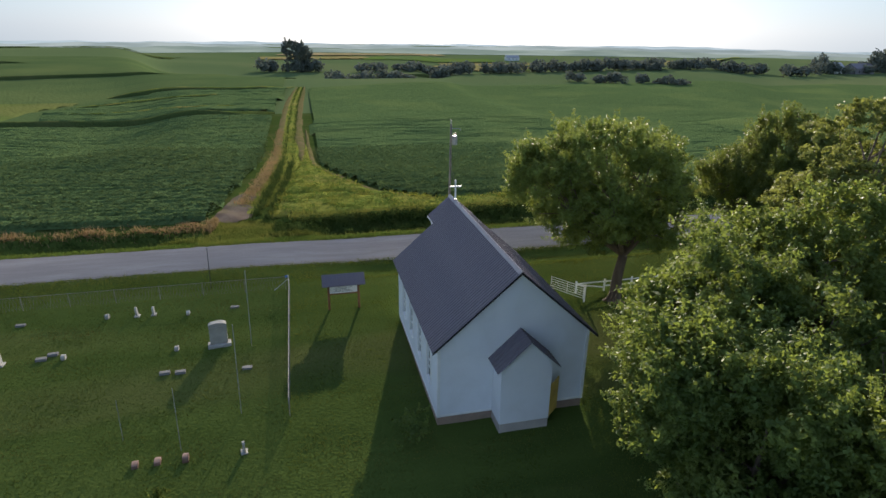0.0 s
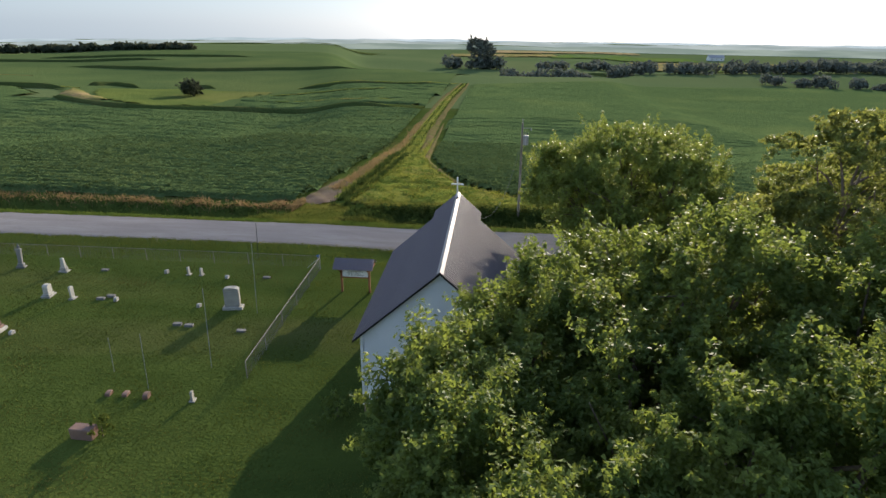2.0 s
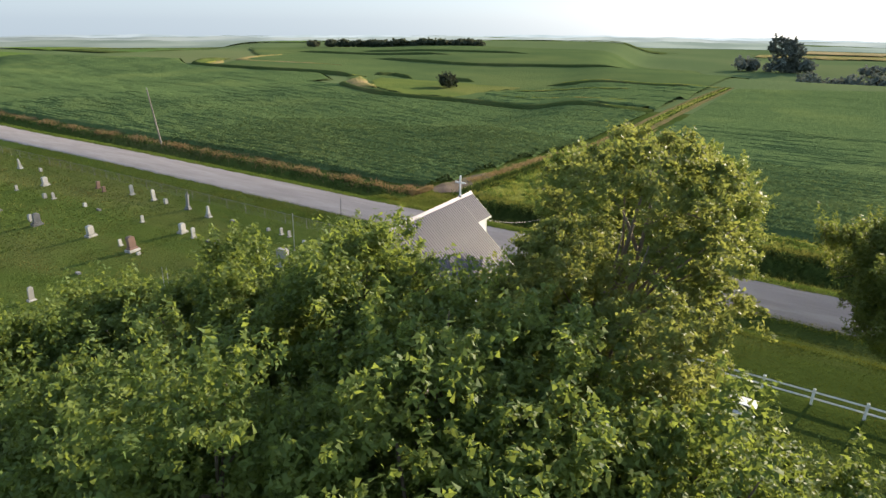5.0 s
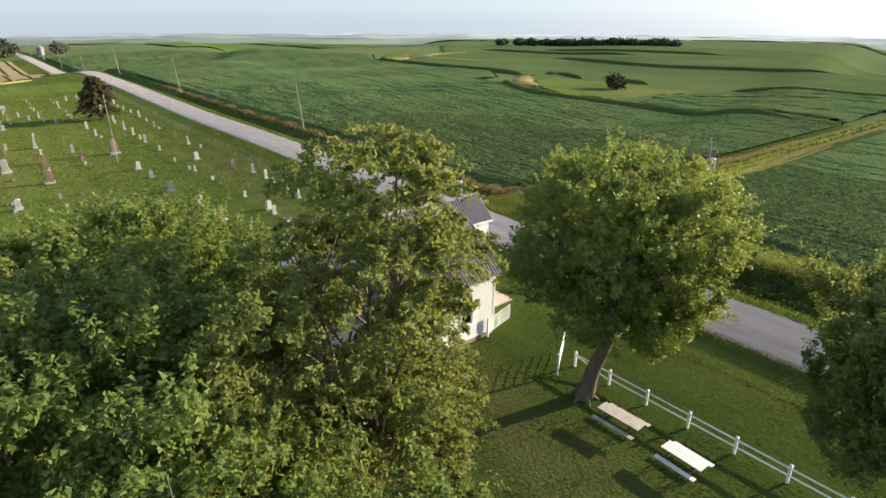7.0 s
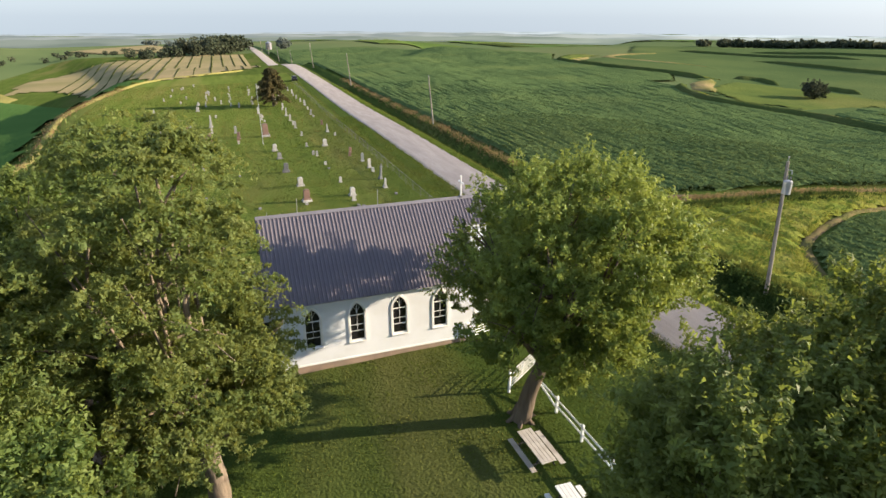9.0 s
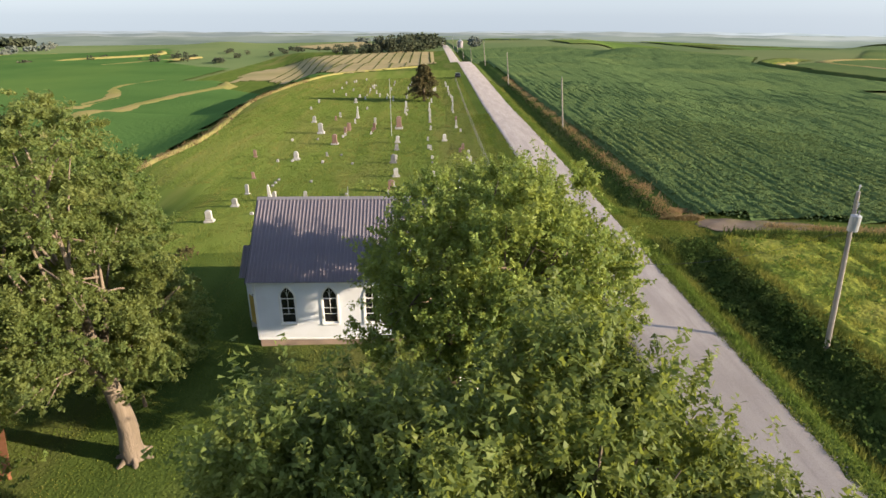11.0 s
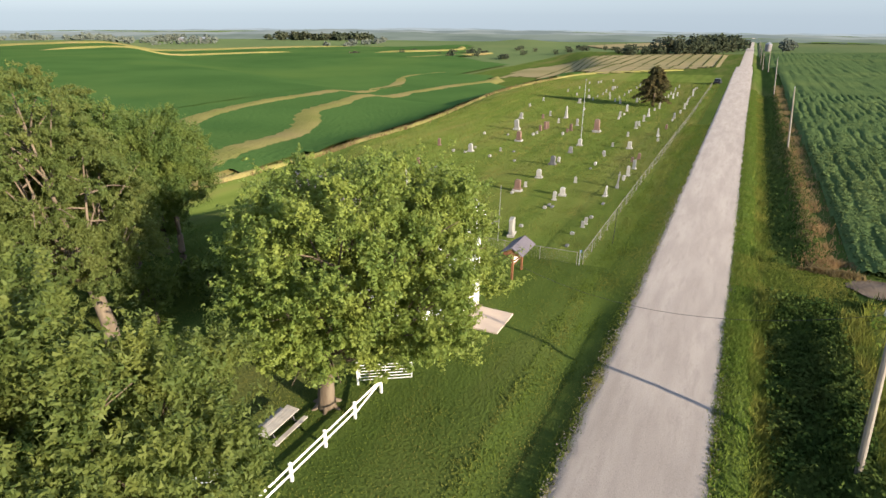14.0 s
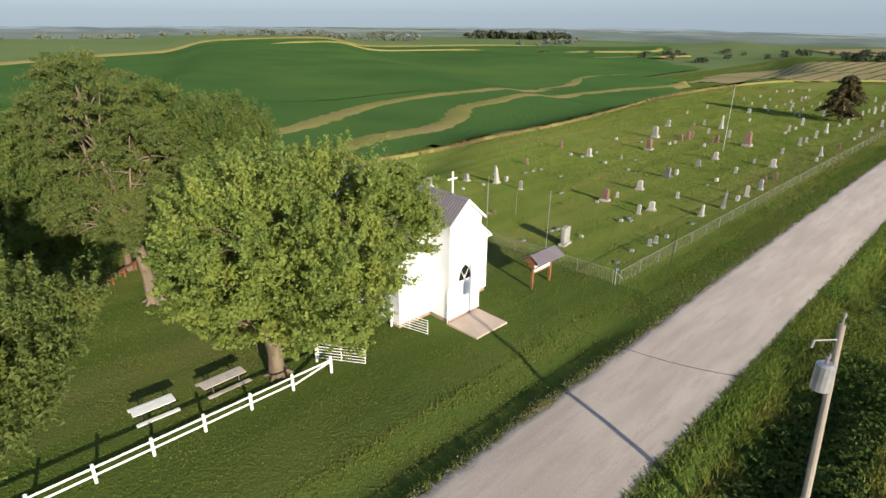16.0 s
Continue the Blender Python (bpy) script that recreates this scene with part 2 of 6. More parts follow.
NEEDLES = leafy("dark_needles", (0.070, 0.070, 0.034), (0.115, 0.100, 0.048), (0.14, 0.11, 0.05), 0.25, 0.8, 0.5)
# far grass, lightened and greyed in base colour in place of haze
HAZED_PASTURE = material("hazed_far_pasture", (0.098, 0.140, 0.060), (0.118, 0.158, 0.068), 0.006, 0.95, (0.15, 0.165, 0.075), 0.003, bump=0.2, bump_scale=0.8, spec=0.0, dull=0.2)
HOLLOW = material("hollow_grass", (0.085, 0.120, 0.036), (0.115, 0.145, 0.040), 0.05, 0.95, (0.17, 0.17, 0.06), 0.02, bump=0.2, bump_scale=0.8, spec=0.0)
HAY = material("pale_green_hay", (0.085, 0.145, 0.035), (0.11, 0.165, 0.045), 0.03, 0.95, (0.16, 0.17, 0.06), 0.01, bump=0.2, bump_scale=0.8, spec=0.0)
# distant leaves, greyed and lightened in colour to suggest haze
HAZED_WOOD = leafy("hazed_wood_leaves", (0.125, 0.150, 0.128), (0.145, 0.168, 0.140), (0.155, 0.172, 0.145), 0.22, 0.9, 0.05, dull=0.9)
FAR_WOOD = leafy("far_wood_leaves", (0.052, 0.066, 0.044), (0.072, 0.090, 0.054), (0.090, 0.096, 0.060), 0.35, 0.8, 0.05)

# ---- helpers for building ----
def part(name, bm, mat, parent=None, label="", smooth=False):
    me = bpy.data.meshes.new(name)
    bm.normal_update()
    bm.to_mesh(me)
    bm.free()
    if smooth:
        me.shade_smooth()
    ob = new(name, me)
    me.materials.append(mat)
    ob.parent = parent
    if label:
        ob["label"] = label
    return ob


def sheet(name, verts, faces, mat, parent=None, smooth=True):
    """A mesh object from arrays."""
    me = bpy.data.meshes.new(name)
    me.from_pydata(verts if isinstance(verts, list) else verts.tolist(), [], faces if isinstance(faces, list) else faces.tolist())
    if smooth:
        me.shade_smooth()
    me.materials.append(mat)
    ob = new(name, me)
    ob.parent = parent
    return ob


def quads(name, verts, mat, parent=None, nper=4):
    """Loose faces, nper corners each, from an array of corners."""
    n = len(verts) // nper
    me = bpy.data.meshes.new(name)
    me.vertices.add(len(verts))
    me.vertices.foreach_set("co", verts.astype(np.float32).ravel())
    me.loops.add(len(verts))
    me.loops.foreach_set("vertex_index", np.arange(len(verts), dtype=np.int32))
    me.polygons.add(n)
    me.polygons.foreach_set("loop_start", np.arange(0, len(verts), nper, dtype=np.int32))
    me.update(calc_edges=True)
    me.validate()
    me.materials.append(mat)
    ob = new(name, me)
    ob.parent = parent
    return ob


def empty(name, at=(0, 0, 0), turn=0.0):
    ob = new(name)
    ob.matrix_basis = pose(*at, 0, 0, turn)
    return ob


def box(bm, lo, hi, bevel=0.0, m=None):
    """A box from corner to corner, its edges rounded by bevel, moved by m."""
    c = [(a + b) / 2 for a, b in zip(lo, hi)]
    s = [b - a for a, b in zip(lo, hi)]
    got = bmesh.ops.create_cube(bm, size=1.0, matrix=Matrix.Translation(c) @ Matrix.Diagonal((*s, 1)))
    vs = got["verts"]
    if bevel:
        es = list({e for v in vs for e in v.link_edges})
        vs = list({v for f in bmesh.ops.bevel(bm, geom=es, offset=bevel, segments=1, affect="EDGES")["faces"] for v in f.verts} | {v for v in vs if v.is_valid})
    if m is not None:
        bmesh.ops.transform(bm, matrix=m, verts=vs)
    return vs


def rod(bm, a, b, r0, r1=None, n=8):
    """A round bar from a to b."""
    a, b = Vector(a), Vector(b)
    d = b - a
    m = Matrix.Translation((a + b) / 2) @ d.to_track_quat("Z", "Y").to_matrix().to_4x4()
    return bmesh.ops.create_cone(bm, cap_ends=True, segments=n, radius1=r0, radius2=r0 if r1 is None else r1, depth=d.length, matrix=m)["verts"]


def prism(bm, outline, axis, lo, hi):
    """A flat outline pushed along an axis. Outline points are (a, z) for axis x or y, (x, y) for z."""
    def at(p, w):
        return {"x": (w, p[0], p[1]), "y": (p[0], w, p[1]), "z": (p[0], p[1], w)}[axis]
    f = [bm.verts.new(at(p, lo)) for p in outline]
    g = [bm.verts.new(at(p, hi)) for p in outline]
    bm.faces.new(f), bm.faces.new(g[::-1])
    n = len(outline)
    for i in range(n):
        bm.faces.new((f[i], g[i], g[(i + 1) % n], f[(i + 1) % n])[::-1])
    bmesh.ops.recalc_face_normals(bm, faces=bm.faces)
    return f + g


def fused(*blocks):
    """A fresh bmesh filled by the calls given."""
    bm = bmesh.new()
    for call in blocks:
        call(bm)
    bmesh.ops.remove_doubles(bm, verts=bm.verts, dist=0.0001)
    return bm


# ---- the land ----
CTRL = (
    (0, 0, 0), (0, -15, -.4), (13, 2, .05), (0, 15, .1), (-15, 0, .1), (-31, 3, 0), (-17, -12, -.5), (26, 0, .1), (20, -20, -.5), (-50, 5, -.1),
    (-55, -23, -1.9), (-66, -12, -1.2), (-113, -1, -1), (-72, 25, .1), (-147, 24, .2), (-17, 32, -.3), (0, 100, -2), (-10, 188, -2), (-105, 168, -5.5),
    (-116, 121, -2.5), (-238, 153, -2), (-10, 473, -14), (-394, 397, -4), (-238, 452, -2), (-518, 29, -7), (-96, -91, -7), (-257, -154, -13))
CFAR = ((-760, -600, -17), (150, 260, -5), (300, 700, -26), (-30, -60, -5), (90, -40, -3), (80, 20, 0), (400, 300, -9), (400, 0, -4), (300, -300, -10), (-900, 500, -18), (-900, 0, -16), (0, -600, -15), (0, 900, -22))
C = np.array(CTRL + CFAR, float)
def warp(x, y):
    r = np.hypot(x, y) + 1e-9
    k = np.arcsinh(r / 40.0) / r
    return x * k, y * k
CU, CV = warp(C[:, 0], C[:, 1])
def gz(x, y):
    """Height of the land without road and ditches."""
    x, y = np.asarray(x, float), np.asarray(y, float)
    u, v = warp(x, y)
    num = den = 0
    for a, b, h in zip(CU, CV, C[:, 2]):
        w = np.exp(-((u - a) ** 2 + (v - b) ** 2) / 0.11) + 1e-6 / (0.02 + (u - a) ** 2 + (v - b) ** 2)
        num, den = num + w * h, den + w
    r = np.hypot(x, y)
    k = np.clip((r - 550) / 700, 0, 1)
    k = k * k * (3 - 2 * k)
    roll = 4.5 * np.sin(x / 310 + 1.7 * np.sin(y / 420)) * np.sin(y / 350 + 1.3 * np.sin(x / 380)) + 2.0 * np.sin((x + y) / 170)
    return num / den * (1 - k) + k * (-11 - 0.0197 * (r - 600) + roll)


def step01(v):
    v = np.clip(v, 0, 1)
    return v * v * (3 - 2 * v)


ROAD_LO, ROAD_HI = 12.85, 18.75


def causeway(x):
    """How much the road stands over the land west of the church."""
    return 0.27 * step01((-4 - np.asarray(x, float)) / 12)


def land(x, y):
    """Height of the ground: the hills, the road's ditch and its shoulder."""
    x, y = np.asarray(x, float), np.asarray(y, float)
    z = gz(x, y)
    open_ditch = 1 - step01((9.5 - np.abs(x + 15.5)) / 4.0)
    ditch = step01((y - 19.6) / 2.0) * step01((25.4 - y) / 2.4)
    swale = step01((y - 8.6) / 1.8) * step01((12.6 - y) / 1.6)
    return z - 0.95 * ditch * open_ditch - 0.42 * swale * (1 - 0.9 * step01((-2 - x) / 10)) + causeway(x) * step01((y - 5.0) / 7.6) * step01((21.2 - y) / 1.6)


def spread(fine_lo, fine_hi, step, reach, grow):
    core = np.arange(fine_lo, fine_hi + step / 2, step)
    out, d, p = [], step, 0.0
    while p < reach:
        d *= grow
        p += d
        out.append(p)
    out = np.array(out)
    return np.concatenate([(fine_lo - out)[::-1], core, fine_hi + out])


def grid_mesh(name, xs, ys, zf, mat, keep=None):
    X, Y = np.meshgrid(xs, ys)
    Z = zf(X, Y)
    nx, ny = len(xs), len(ys)
    idx = np.arange(nx * ny).reshape(ny, nx)
    F = np.stack([idx[:-1, :-1], idx[:-1, 1:], idx[1:, 1:], idx[1:, :-1]], -1).reshape(-1, 4)
    V = np.stack([X, Y, Z], -1).reshape(-1, 3)
    if keep is not None:
        ok = keep(X, Y).ravel()
        F = F[ok[F].all(1)]
        used = np.unique(F)
        remap = np.zeros(len(V), int)
        remap[used] = np.arange(len(used))
        V, F = V[used], remap[F]
    return sheet(name, V, F, mat)


def rough_noise(x, y, scale, seed=0.0):
    """A cheap smooth noise for many points, about -1 to 1."""
    x, y = x / scale + seed * 7.3, y / scale - seed * 3.1
    return (np.sin(1.7 * x + 1.3 * np.sin(1.1 * y)) + np.sin(2.3 * y + 1.7 * np.sin(1.9 * x + 0.5)) + np.sin(3.1 * (x + y) + 2.0 * np.sin(1.3 * x))) / 3


ground = tagged(grid_mesh("ground", spread(-130, 46, 1.2, 4500, 1.07), spread(-60, 60, 1.0, 4500, 1.07), lambda x, y: land(x, y) + 0.03 * rough_noise(x, y, 2.0), GRASS),
                "mown green grass on gently rolling farmland", "ground", kind="structure")
# beyond the near fields the open land is pasture, its colour paled for haze
ground.data.materials.append(HAZED_PASTURE)
ground.data.materials.append(TURF)
GC = np.empty(len(ground.data.vertices) * 3)
ground.data.vertices.foreach_get("co", GC)
GI = np.empty(len(ground.data.polygons) * 4, dtype=np.int32)
ground.data.polygons.foreach_get("vertices", GI)
GM = GC.reshape(-1, 3)[GI.reshape(-1, 4)].mean(1)
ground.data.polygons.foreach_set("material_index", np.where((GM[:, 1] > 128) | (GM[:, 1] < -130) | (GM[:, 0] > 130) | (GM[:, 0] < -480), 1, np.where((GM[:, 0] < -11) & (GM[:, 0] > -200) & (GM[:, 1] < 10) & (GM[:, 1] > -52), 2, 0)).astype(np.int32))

# the road: a crowned gravel bed with ragged edges
rx = np.concatenate([np.arange(-2500, -200, 12.0), np.arange(-200, 70, 0.8), np.arange(70, 900, 10.0)])
rs = np.array([-0.28, -0.12, 0.0, 0.06, 0.2, 0.35, 0.5, 0.65, 0.8, 0.94, 1.0, 1.12, 1.28])
RXX, RSS = np.meshgrid(rx, rs)
edge = 0.13 * rough_noise(RXX, RSS * 0 + np.where(RSS < 0.5, 0, 9), 1.3) + 0.12 * rough_noise(RXX, RSS * 0 + np.where(RSS < 0.5, 3, 20), 0.37)
RYY = ROAD_LO + (ROAD_HI - ROAD_LO) * RSS + edge * np.where((RSS < 0.1) | (RSS > 0.9), 1.0, 0.0)
lift = np.where((RSS < -0.01) | (RSS > 1.01), -0.25, 0.05 + 0.10 * (1 - (2 * RSS - 1) ** 2)) + np.where((RSS < -0.2) | (RSS > 1.2), -0.6, 0)
RZZ = gz(RXX, np.full_like(RXX, 15.8)) * 0.5 + gz(RXX, RYY) * 0.5 + causeway(RXX) + lift - 0.03 * np.exp(-((RSS - 0.3) / 0.06) ** 2) - 0.03 * np.exp(-((RSS - 0.68) / 0.06) ** 2)
ridx = np.arange(RXX.size).reshape(RXX.shape)
road = tagged(sheet("road", np.stack([RXX, RYY, RZZ], -1).reshape(-1, 3), np.stack([ridx[:-1, :-1], ridx[:-1, 1:], ridx[1:, 1:], ridx[1:, :-1]], -1).reshape(-1, 4), GRAVEL),
              "pale gravel country road with faint wheel tracks", "road", kind="structure")


def inside(poly):
    """Signed distance to a polygon's edge, positive inside, for arrays of points."""
    P = np.array(poly, float)
    Q = np.roll(P, -1, 0)

    def sd(x, y):
        d2, odd = np.full(x.shape, 1e12), np.zeros(x.shape, bool)
        for (ax, ay), (bx, by) in zip(P, Q):
            ex, ey = bx - ax, by - ay
            t = np.clip(((x - ax) * ex + (y - ay) * ey) / (ex * ex + ey * ey), 0, 1)
            d2 = np.minimum(d2, (x - ax - t * ex) ** 2 + (y - ay - t * ey) ** 2)
            odd ^= ((ay > y) != (by > y)) & (x < (bx - ax) * (y - ay) / (by - ay + 1e-12) + ax)
        return np.where(odd, 1, -1) * np.sqrt(d2)
    return sd


def smooth_line(points, n=8):
    """A Catmull-Rom line through plan points."""
    P = np.array(points, float)
    P = np.vstack([2 * P[0] - P[1], P, 2 * P[-1] - P[-2]])
    out = []
    for i in range(1, len(P) - 2):
        for t in np.linspace(0, 1, n, endpoint=False):
            a, b, c, d = P[i - 1:i + 3]
            out.append(0.5 * (2 * b + (c - a) * t + (2 * a - 5 * b + 4 * c - d) * t * t + (3 * b - a - 3 * c + d) * t ** 3))
    return np.array(out + [P[-2]])


def far_lift(x, y):
    """A little more height where the ground's mesh is coarse."""
    return 0.9 * step01((np.hypot(x + 40, y) - 160) / 300)


def ribbon(name, points, width, height, mat, label, category, n=10):
    """A raised strip of grass along a line: width and height may taper at its ends."""
    L = smooth_line(points, n)
    T = np.gradient(L, axis=0)
    T /= np.linalg.norm(T, axis=1)[:, None]
    N = np.stack([-T[:, 1], T[:, 0]], -1)
    k = len(L)
    ends = np.clip(np.minimum(np.arange(k), np.arange(k)[::-1]) / (0.2 * k) + 0.25, 0, 1)
    S = np.array([-0.62, -0.5, -0.33, -0.12, 0.12, 0.33, 0.5, 0.62])
    H = np.array([-0.4, 0.05, 0.6, 1.0, 1.0, 0.6, 0.05, -0.4])
    wob = 1 + 0.22 * rough_noise(L[:, 0], L[:, 1], 9.0)
    XY = L[:, None, :] + N[:, None, :] * (S[None, :] * (width * ends * wob)[:, None])[..., None]
    Z = gz(XY[..., 0], XY[..., 1]) + H * height * (step01((ends - 0.25) / 0.75) if height > 0.9 else 1 + 0 * ends)[:, None] + 0.1 + far_lift(XY[..., 0], XY[..., 1]) + 0.12 * rough_noise(XY[..., 0], XY[..., 1], 1.7)
    V = np.concatenate([XY, Z[..., None]], -1).reshape(-1, 3)
    i = np.arange(k * 8).reshape(k, 8)
    F = np.stack([i[:-1, :-1], i[:-1, 1:], i[1:, 1:], i[1:, :-1]], -1).reshape(-1, 4)
    return tagged(sheet(name, V, F, mat), label, category, kind="stuff")


def row_gap(x, y, rows):
    """The dark gaps between rows of a crop, deep in some stretches and closed in others: 0 to 1."""
    wave = np.cos(2 * np.pi * (y + 0.25 * rough_noise(x, y, 14.0) + 0.30 * rough_noise(x / 2.5, y, 1.9, 4.0)) / rows)
    strength = 0.30 + 1.15 * rough_noise(x / 4.0 + 0.05 * y, y, 1.3 * rows, 3.0) + 0.5 * rough_noise(x / 2.0, y, 9.0, 1.0)
    return np.clip(wave, 0, 1) ** 1.4 * np.clip(strength, 0, 1.1)


def canopy(x, y, height, rows, patchy):
    """Height of a row crop over its soil."""
    return height * (1 - 0.66 * patchy * row_gap(x, y, rows)) * (1 + 0.17 * patchy * rough_noise(x, y, 0.8) + 0.12 * patchy * rough_noise(x / 1.6, y, 2.3, 7.0))


def crop(name, poly, step, height, mat, label, rows=0.0, box_limits=None, patchy=1.0):
    """A crop standing in a field: a canopy sheet that comes down to the soil at the field's edge."""
    sd = inside(poly)
    P = np.array(poly)
    lo, hi = P.min(0), P.max(0)
    if box_limits:
        lo, hi = np.maximum(lo, box_limits[:2]), np.minimum(hi, box_limits[2:])
    sx, sy = step
    xs, ys = np.arange(lo[0], hi[0] + sx, sx), np.arange(lo[1], hi[1] + sy, sy)

    def z(x, y):
        d = sd(x, y)
        edge_in = np.clip(d / 0.9 + 0.1, -0.2, 1)
        h = canopy(x, y, height, rows, patchy) * edge_in if rows else height * edge_in * (1 + 0.2 * rough_noise(x, y, 3 * sx))
        return gz(x, y) + h + far_lift(x, y) * np.clip(d / 8, 0, 1)
    return tagged(grid_mesh(name, xs, ys, z, mat, lambda x, y: sd(x, y) > -0.1), label, "crop", kind="stuff")

# ---- fields ----
WEST_FIELD = [(-19.5, 28.0), (-60, 27.4), (-100, 27.2), (-260, 26.2), (-480, 25), (-540, 120), (-300, 185), (-262, 162), (-205, 155), (-168, 165), (-140, 143), (-122, 129), (-102, 119), (-75, 131), (-45, 128), (-16, 122), (-15.5, 60)]
crop("soybean_field", WEST_FIELD, (1.25, 0.22), 0.7, SOY, "dark green soybeans in rows along the road", rows=1.52, box_limits=(-150, 27, -15, 135))
crop("soybean_field", WEST_FIELD, (3.6, 0.72), 0.7, SOY, "dark green soybeans in rows along the road", rows=3.04, box_limits=(-540, 24, -149, 190))
EAST_FIELD = [(6.5, 31.5), (0.5, 37), (-4, 47), (-7, 60), (-7.5, 100), (-6, 195), (60, 228), (150, 235), (300, 262), (420, 200), (420, 32)]
crop("soybean_field", EAST_FIELD, (1.1, 0.25), 0.62, SOY, "bright green soybeans in rows", rows=1.52, box_limits=(-8, 31, 80, 110), patchy=0.7)
crop("soybean_field", EAST_FIELD, (1.5, 0.8), 0.62, SOY, "bright green soybeans in rows", rows=3.04, box_limits=(-8, 109, 130, 270), patchy=0.6)
crop("soybean_field", EAST_FIELD, (4.0, 2.0), 0.58, SOY, "bright green soybeans in rows", box_limits=(80, 31, 420, 110))
crop("soybean_field", EAST_FIELD, (4.0, 2.0), 0.58, SOY, "bright green soybeans in rows", box_limits=(129, 109, 420, 270))

SOUTH_FIELD = [(90, -66), (-30, -54), (-55, -48), (-75, -45), (-120, -51), (-140, -48), (-170, -43), (-190, -37), (-250, -98), (-270, -106), (-350, -117), (-400, -180), (-600, -260), (-560, -400), (-450, -475), (-300, -525), (-100, -490), (200, -430), (320, -150)]
crop("crop_field", SOUTH_FIELD, (3.0, 3.0), 0.7, EMERALD, "even dark green crop below the graveyard", box_limits=(-280, -140, 60, -40))
crop("crop_field", SOUTH_FIELD, (9.0, 9.0), 0.8, EMERALD, "even dark green crop below the graveyard", box_limits=(-610, -540, 330, -137))
NORTH_HILL = [(-17, 126), (-45, 131), (-75, 135), (-100, 125), (-122, 133), (-140, 148), (-165, 172), (-205, 162), (-250, 168), (-290, 230), (-420, 330), (-300, 450), (-60, 440), (-8, 300), (-13, 195)]
crop("hay_field", NORTH_HILL, (5.0, 5.0), 0.35, HILL_CROP, "green hay on the terraced hill")
HUMP = [(-16, 130), (-45, 136), (-78, 141), (-84, 160), (-74, 182), (-60, 193), (-40, 192), (-12, 196), (-14, 160)]
crop("soybean_field", HUMP, (2.0, 0.6), 0.95, SOY, "soybeans in uneven rows on a low hump", rows=3.4)
crop("grassy_hollow", [(-86, 142), (-100, 130), (-122, 140), (-136, 156), (-146, 176), (-120, 190), (-92, 186), (-78, 186), (-86, 162)], (2.5, 2.5), 0.65, HOLLOW, "yellow-green grass in a hollow between terraces")
crop("stubble_field", [(-186, -35), (-204, -15), (-220, -4), (-232, 6), (-450, 6), (-452, -36), (-408, -66), (-378, -100), (-330, -113), (-268, -104), (-291, -91)], (4.0, 4.0), 0.3, STUBBLE, "cut tan hay stubble")
for k in range(15):
    y0 = 2 - 6.2 * k
    x0 = float(np.interp(y0, (-92, -35, -15, -4, 6), (-291, -190, -206, -222, -234)))
    x1 = float(np.interp(y0, (-100, -66, -36, 6), (-378, -408, -448, -446)))
    ribbon("windrow", [(x0 - 3, y0), ((x0 + x1) / 2, y0 - 1.5), (x1 + 4, y0 - 2)], 1.3, 0.4, WINDROW, "dark row of uncut grass across the stubble", "grass")
ribbon("field_lane", [(-15.4, 30), (-13.2, 45), (-12.2, 60), (-11.8, 100), (-11, 150), (-8.5, 203)], 3.8, 0.05, YELLOW_GRASS, "dry grassy lane between two fields", "lane")
ribbon("lane_mouth", [(-17.2, 27.0), (-17.2, 30), (-16.6, 34), (-15.8, 40)], 2.9, 0.04, DIRT, "bare earth at the mouth of the field lane", "lane")
MEADOW_EDGE = [(-13.5, 27.5), (-11.0, 45), (-9.6, 62), (-8.2, 90), (-8.0, 60), (-5.2, 47), (-0.6, 37), (6, 31), (30, 30.5), (30, 26.6), (-2, 26.4)]
crop("meadow_patch", MEADOW_EDGE, (0.6, 0.4), 0.55, YELLOW_GRASS, "yellow-green rough grass beside the field", rows=2.6, patchy=0.9)
for pts, w in (([(-16.6, 36), (-15.0, 45), (-14.0, 60), (-13.6, 100), (-12.8, 150), (-10.0, 203)], 1.3), ([(-9.2, 62), (-9.8, 100), (-9.0, 150), (-7.0, 203)], 1.5), ([(6.8, 31.3), (0.2, 36.7), (-4.6, 47), (-7.6, 60), (-8.3, 100)], 0.9)):
    ribbon("brown_field_edge", pts, w, 0.12, BROWN_EDGE, "brown dead weeds along the edge of a field", "weeds")
ribbon("terrace_bank", [(-16, 123.5), (-45, 129.5), (-75, 133), (-100, 122), (-124, 131), (-140, 146)], 4.6, 1.55, BANK, "grassy terrace bank across the field", "bank")
ribbon("terrace_crest", [(-16, 127.5), (-45, 133.5), (-75, 137), (-100, 126.5), (-121, 134)], 4.2, 0.5, YELLOW_GRASS, "yellow-green grass along a terrace", "grass")
ribbon("terrace_crest", [(-150, 172), (-168, 172.5), (-205, 161.5), (-246, 163), (-264, 181)], 4.2, 0.5, YELLOW_GRASS, "yellow-green grass along a terrace", "grass")
ribbon("terrace_head", [(-118, 138), (-135, 150), (-148, 166)], 9.0, 0.8, TAN, "dry tan grass on a terrace head", "grass")
ribbon("terrace_bank", [(-148, 168), (-168, 168), (-205, 157), (-246, 158), (-268, 176), (-280, 205)], 4.6, 1.55, BANK, "grassy terrace bank across the field", "bank")
ribbon("dry_strip", [(-170, 174), (-205, 163), (-243, 164), (-262, 184)], 6.0, 0.5, TAN, "strip of dry tan grass", "grass")
ribbon("dry_strip", [(-300, 262), (-264, 200), (-200, 212)], 6.0, 0.5, TAN, "strip of dry tan grass", "grass")
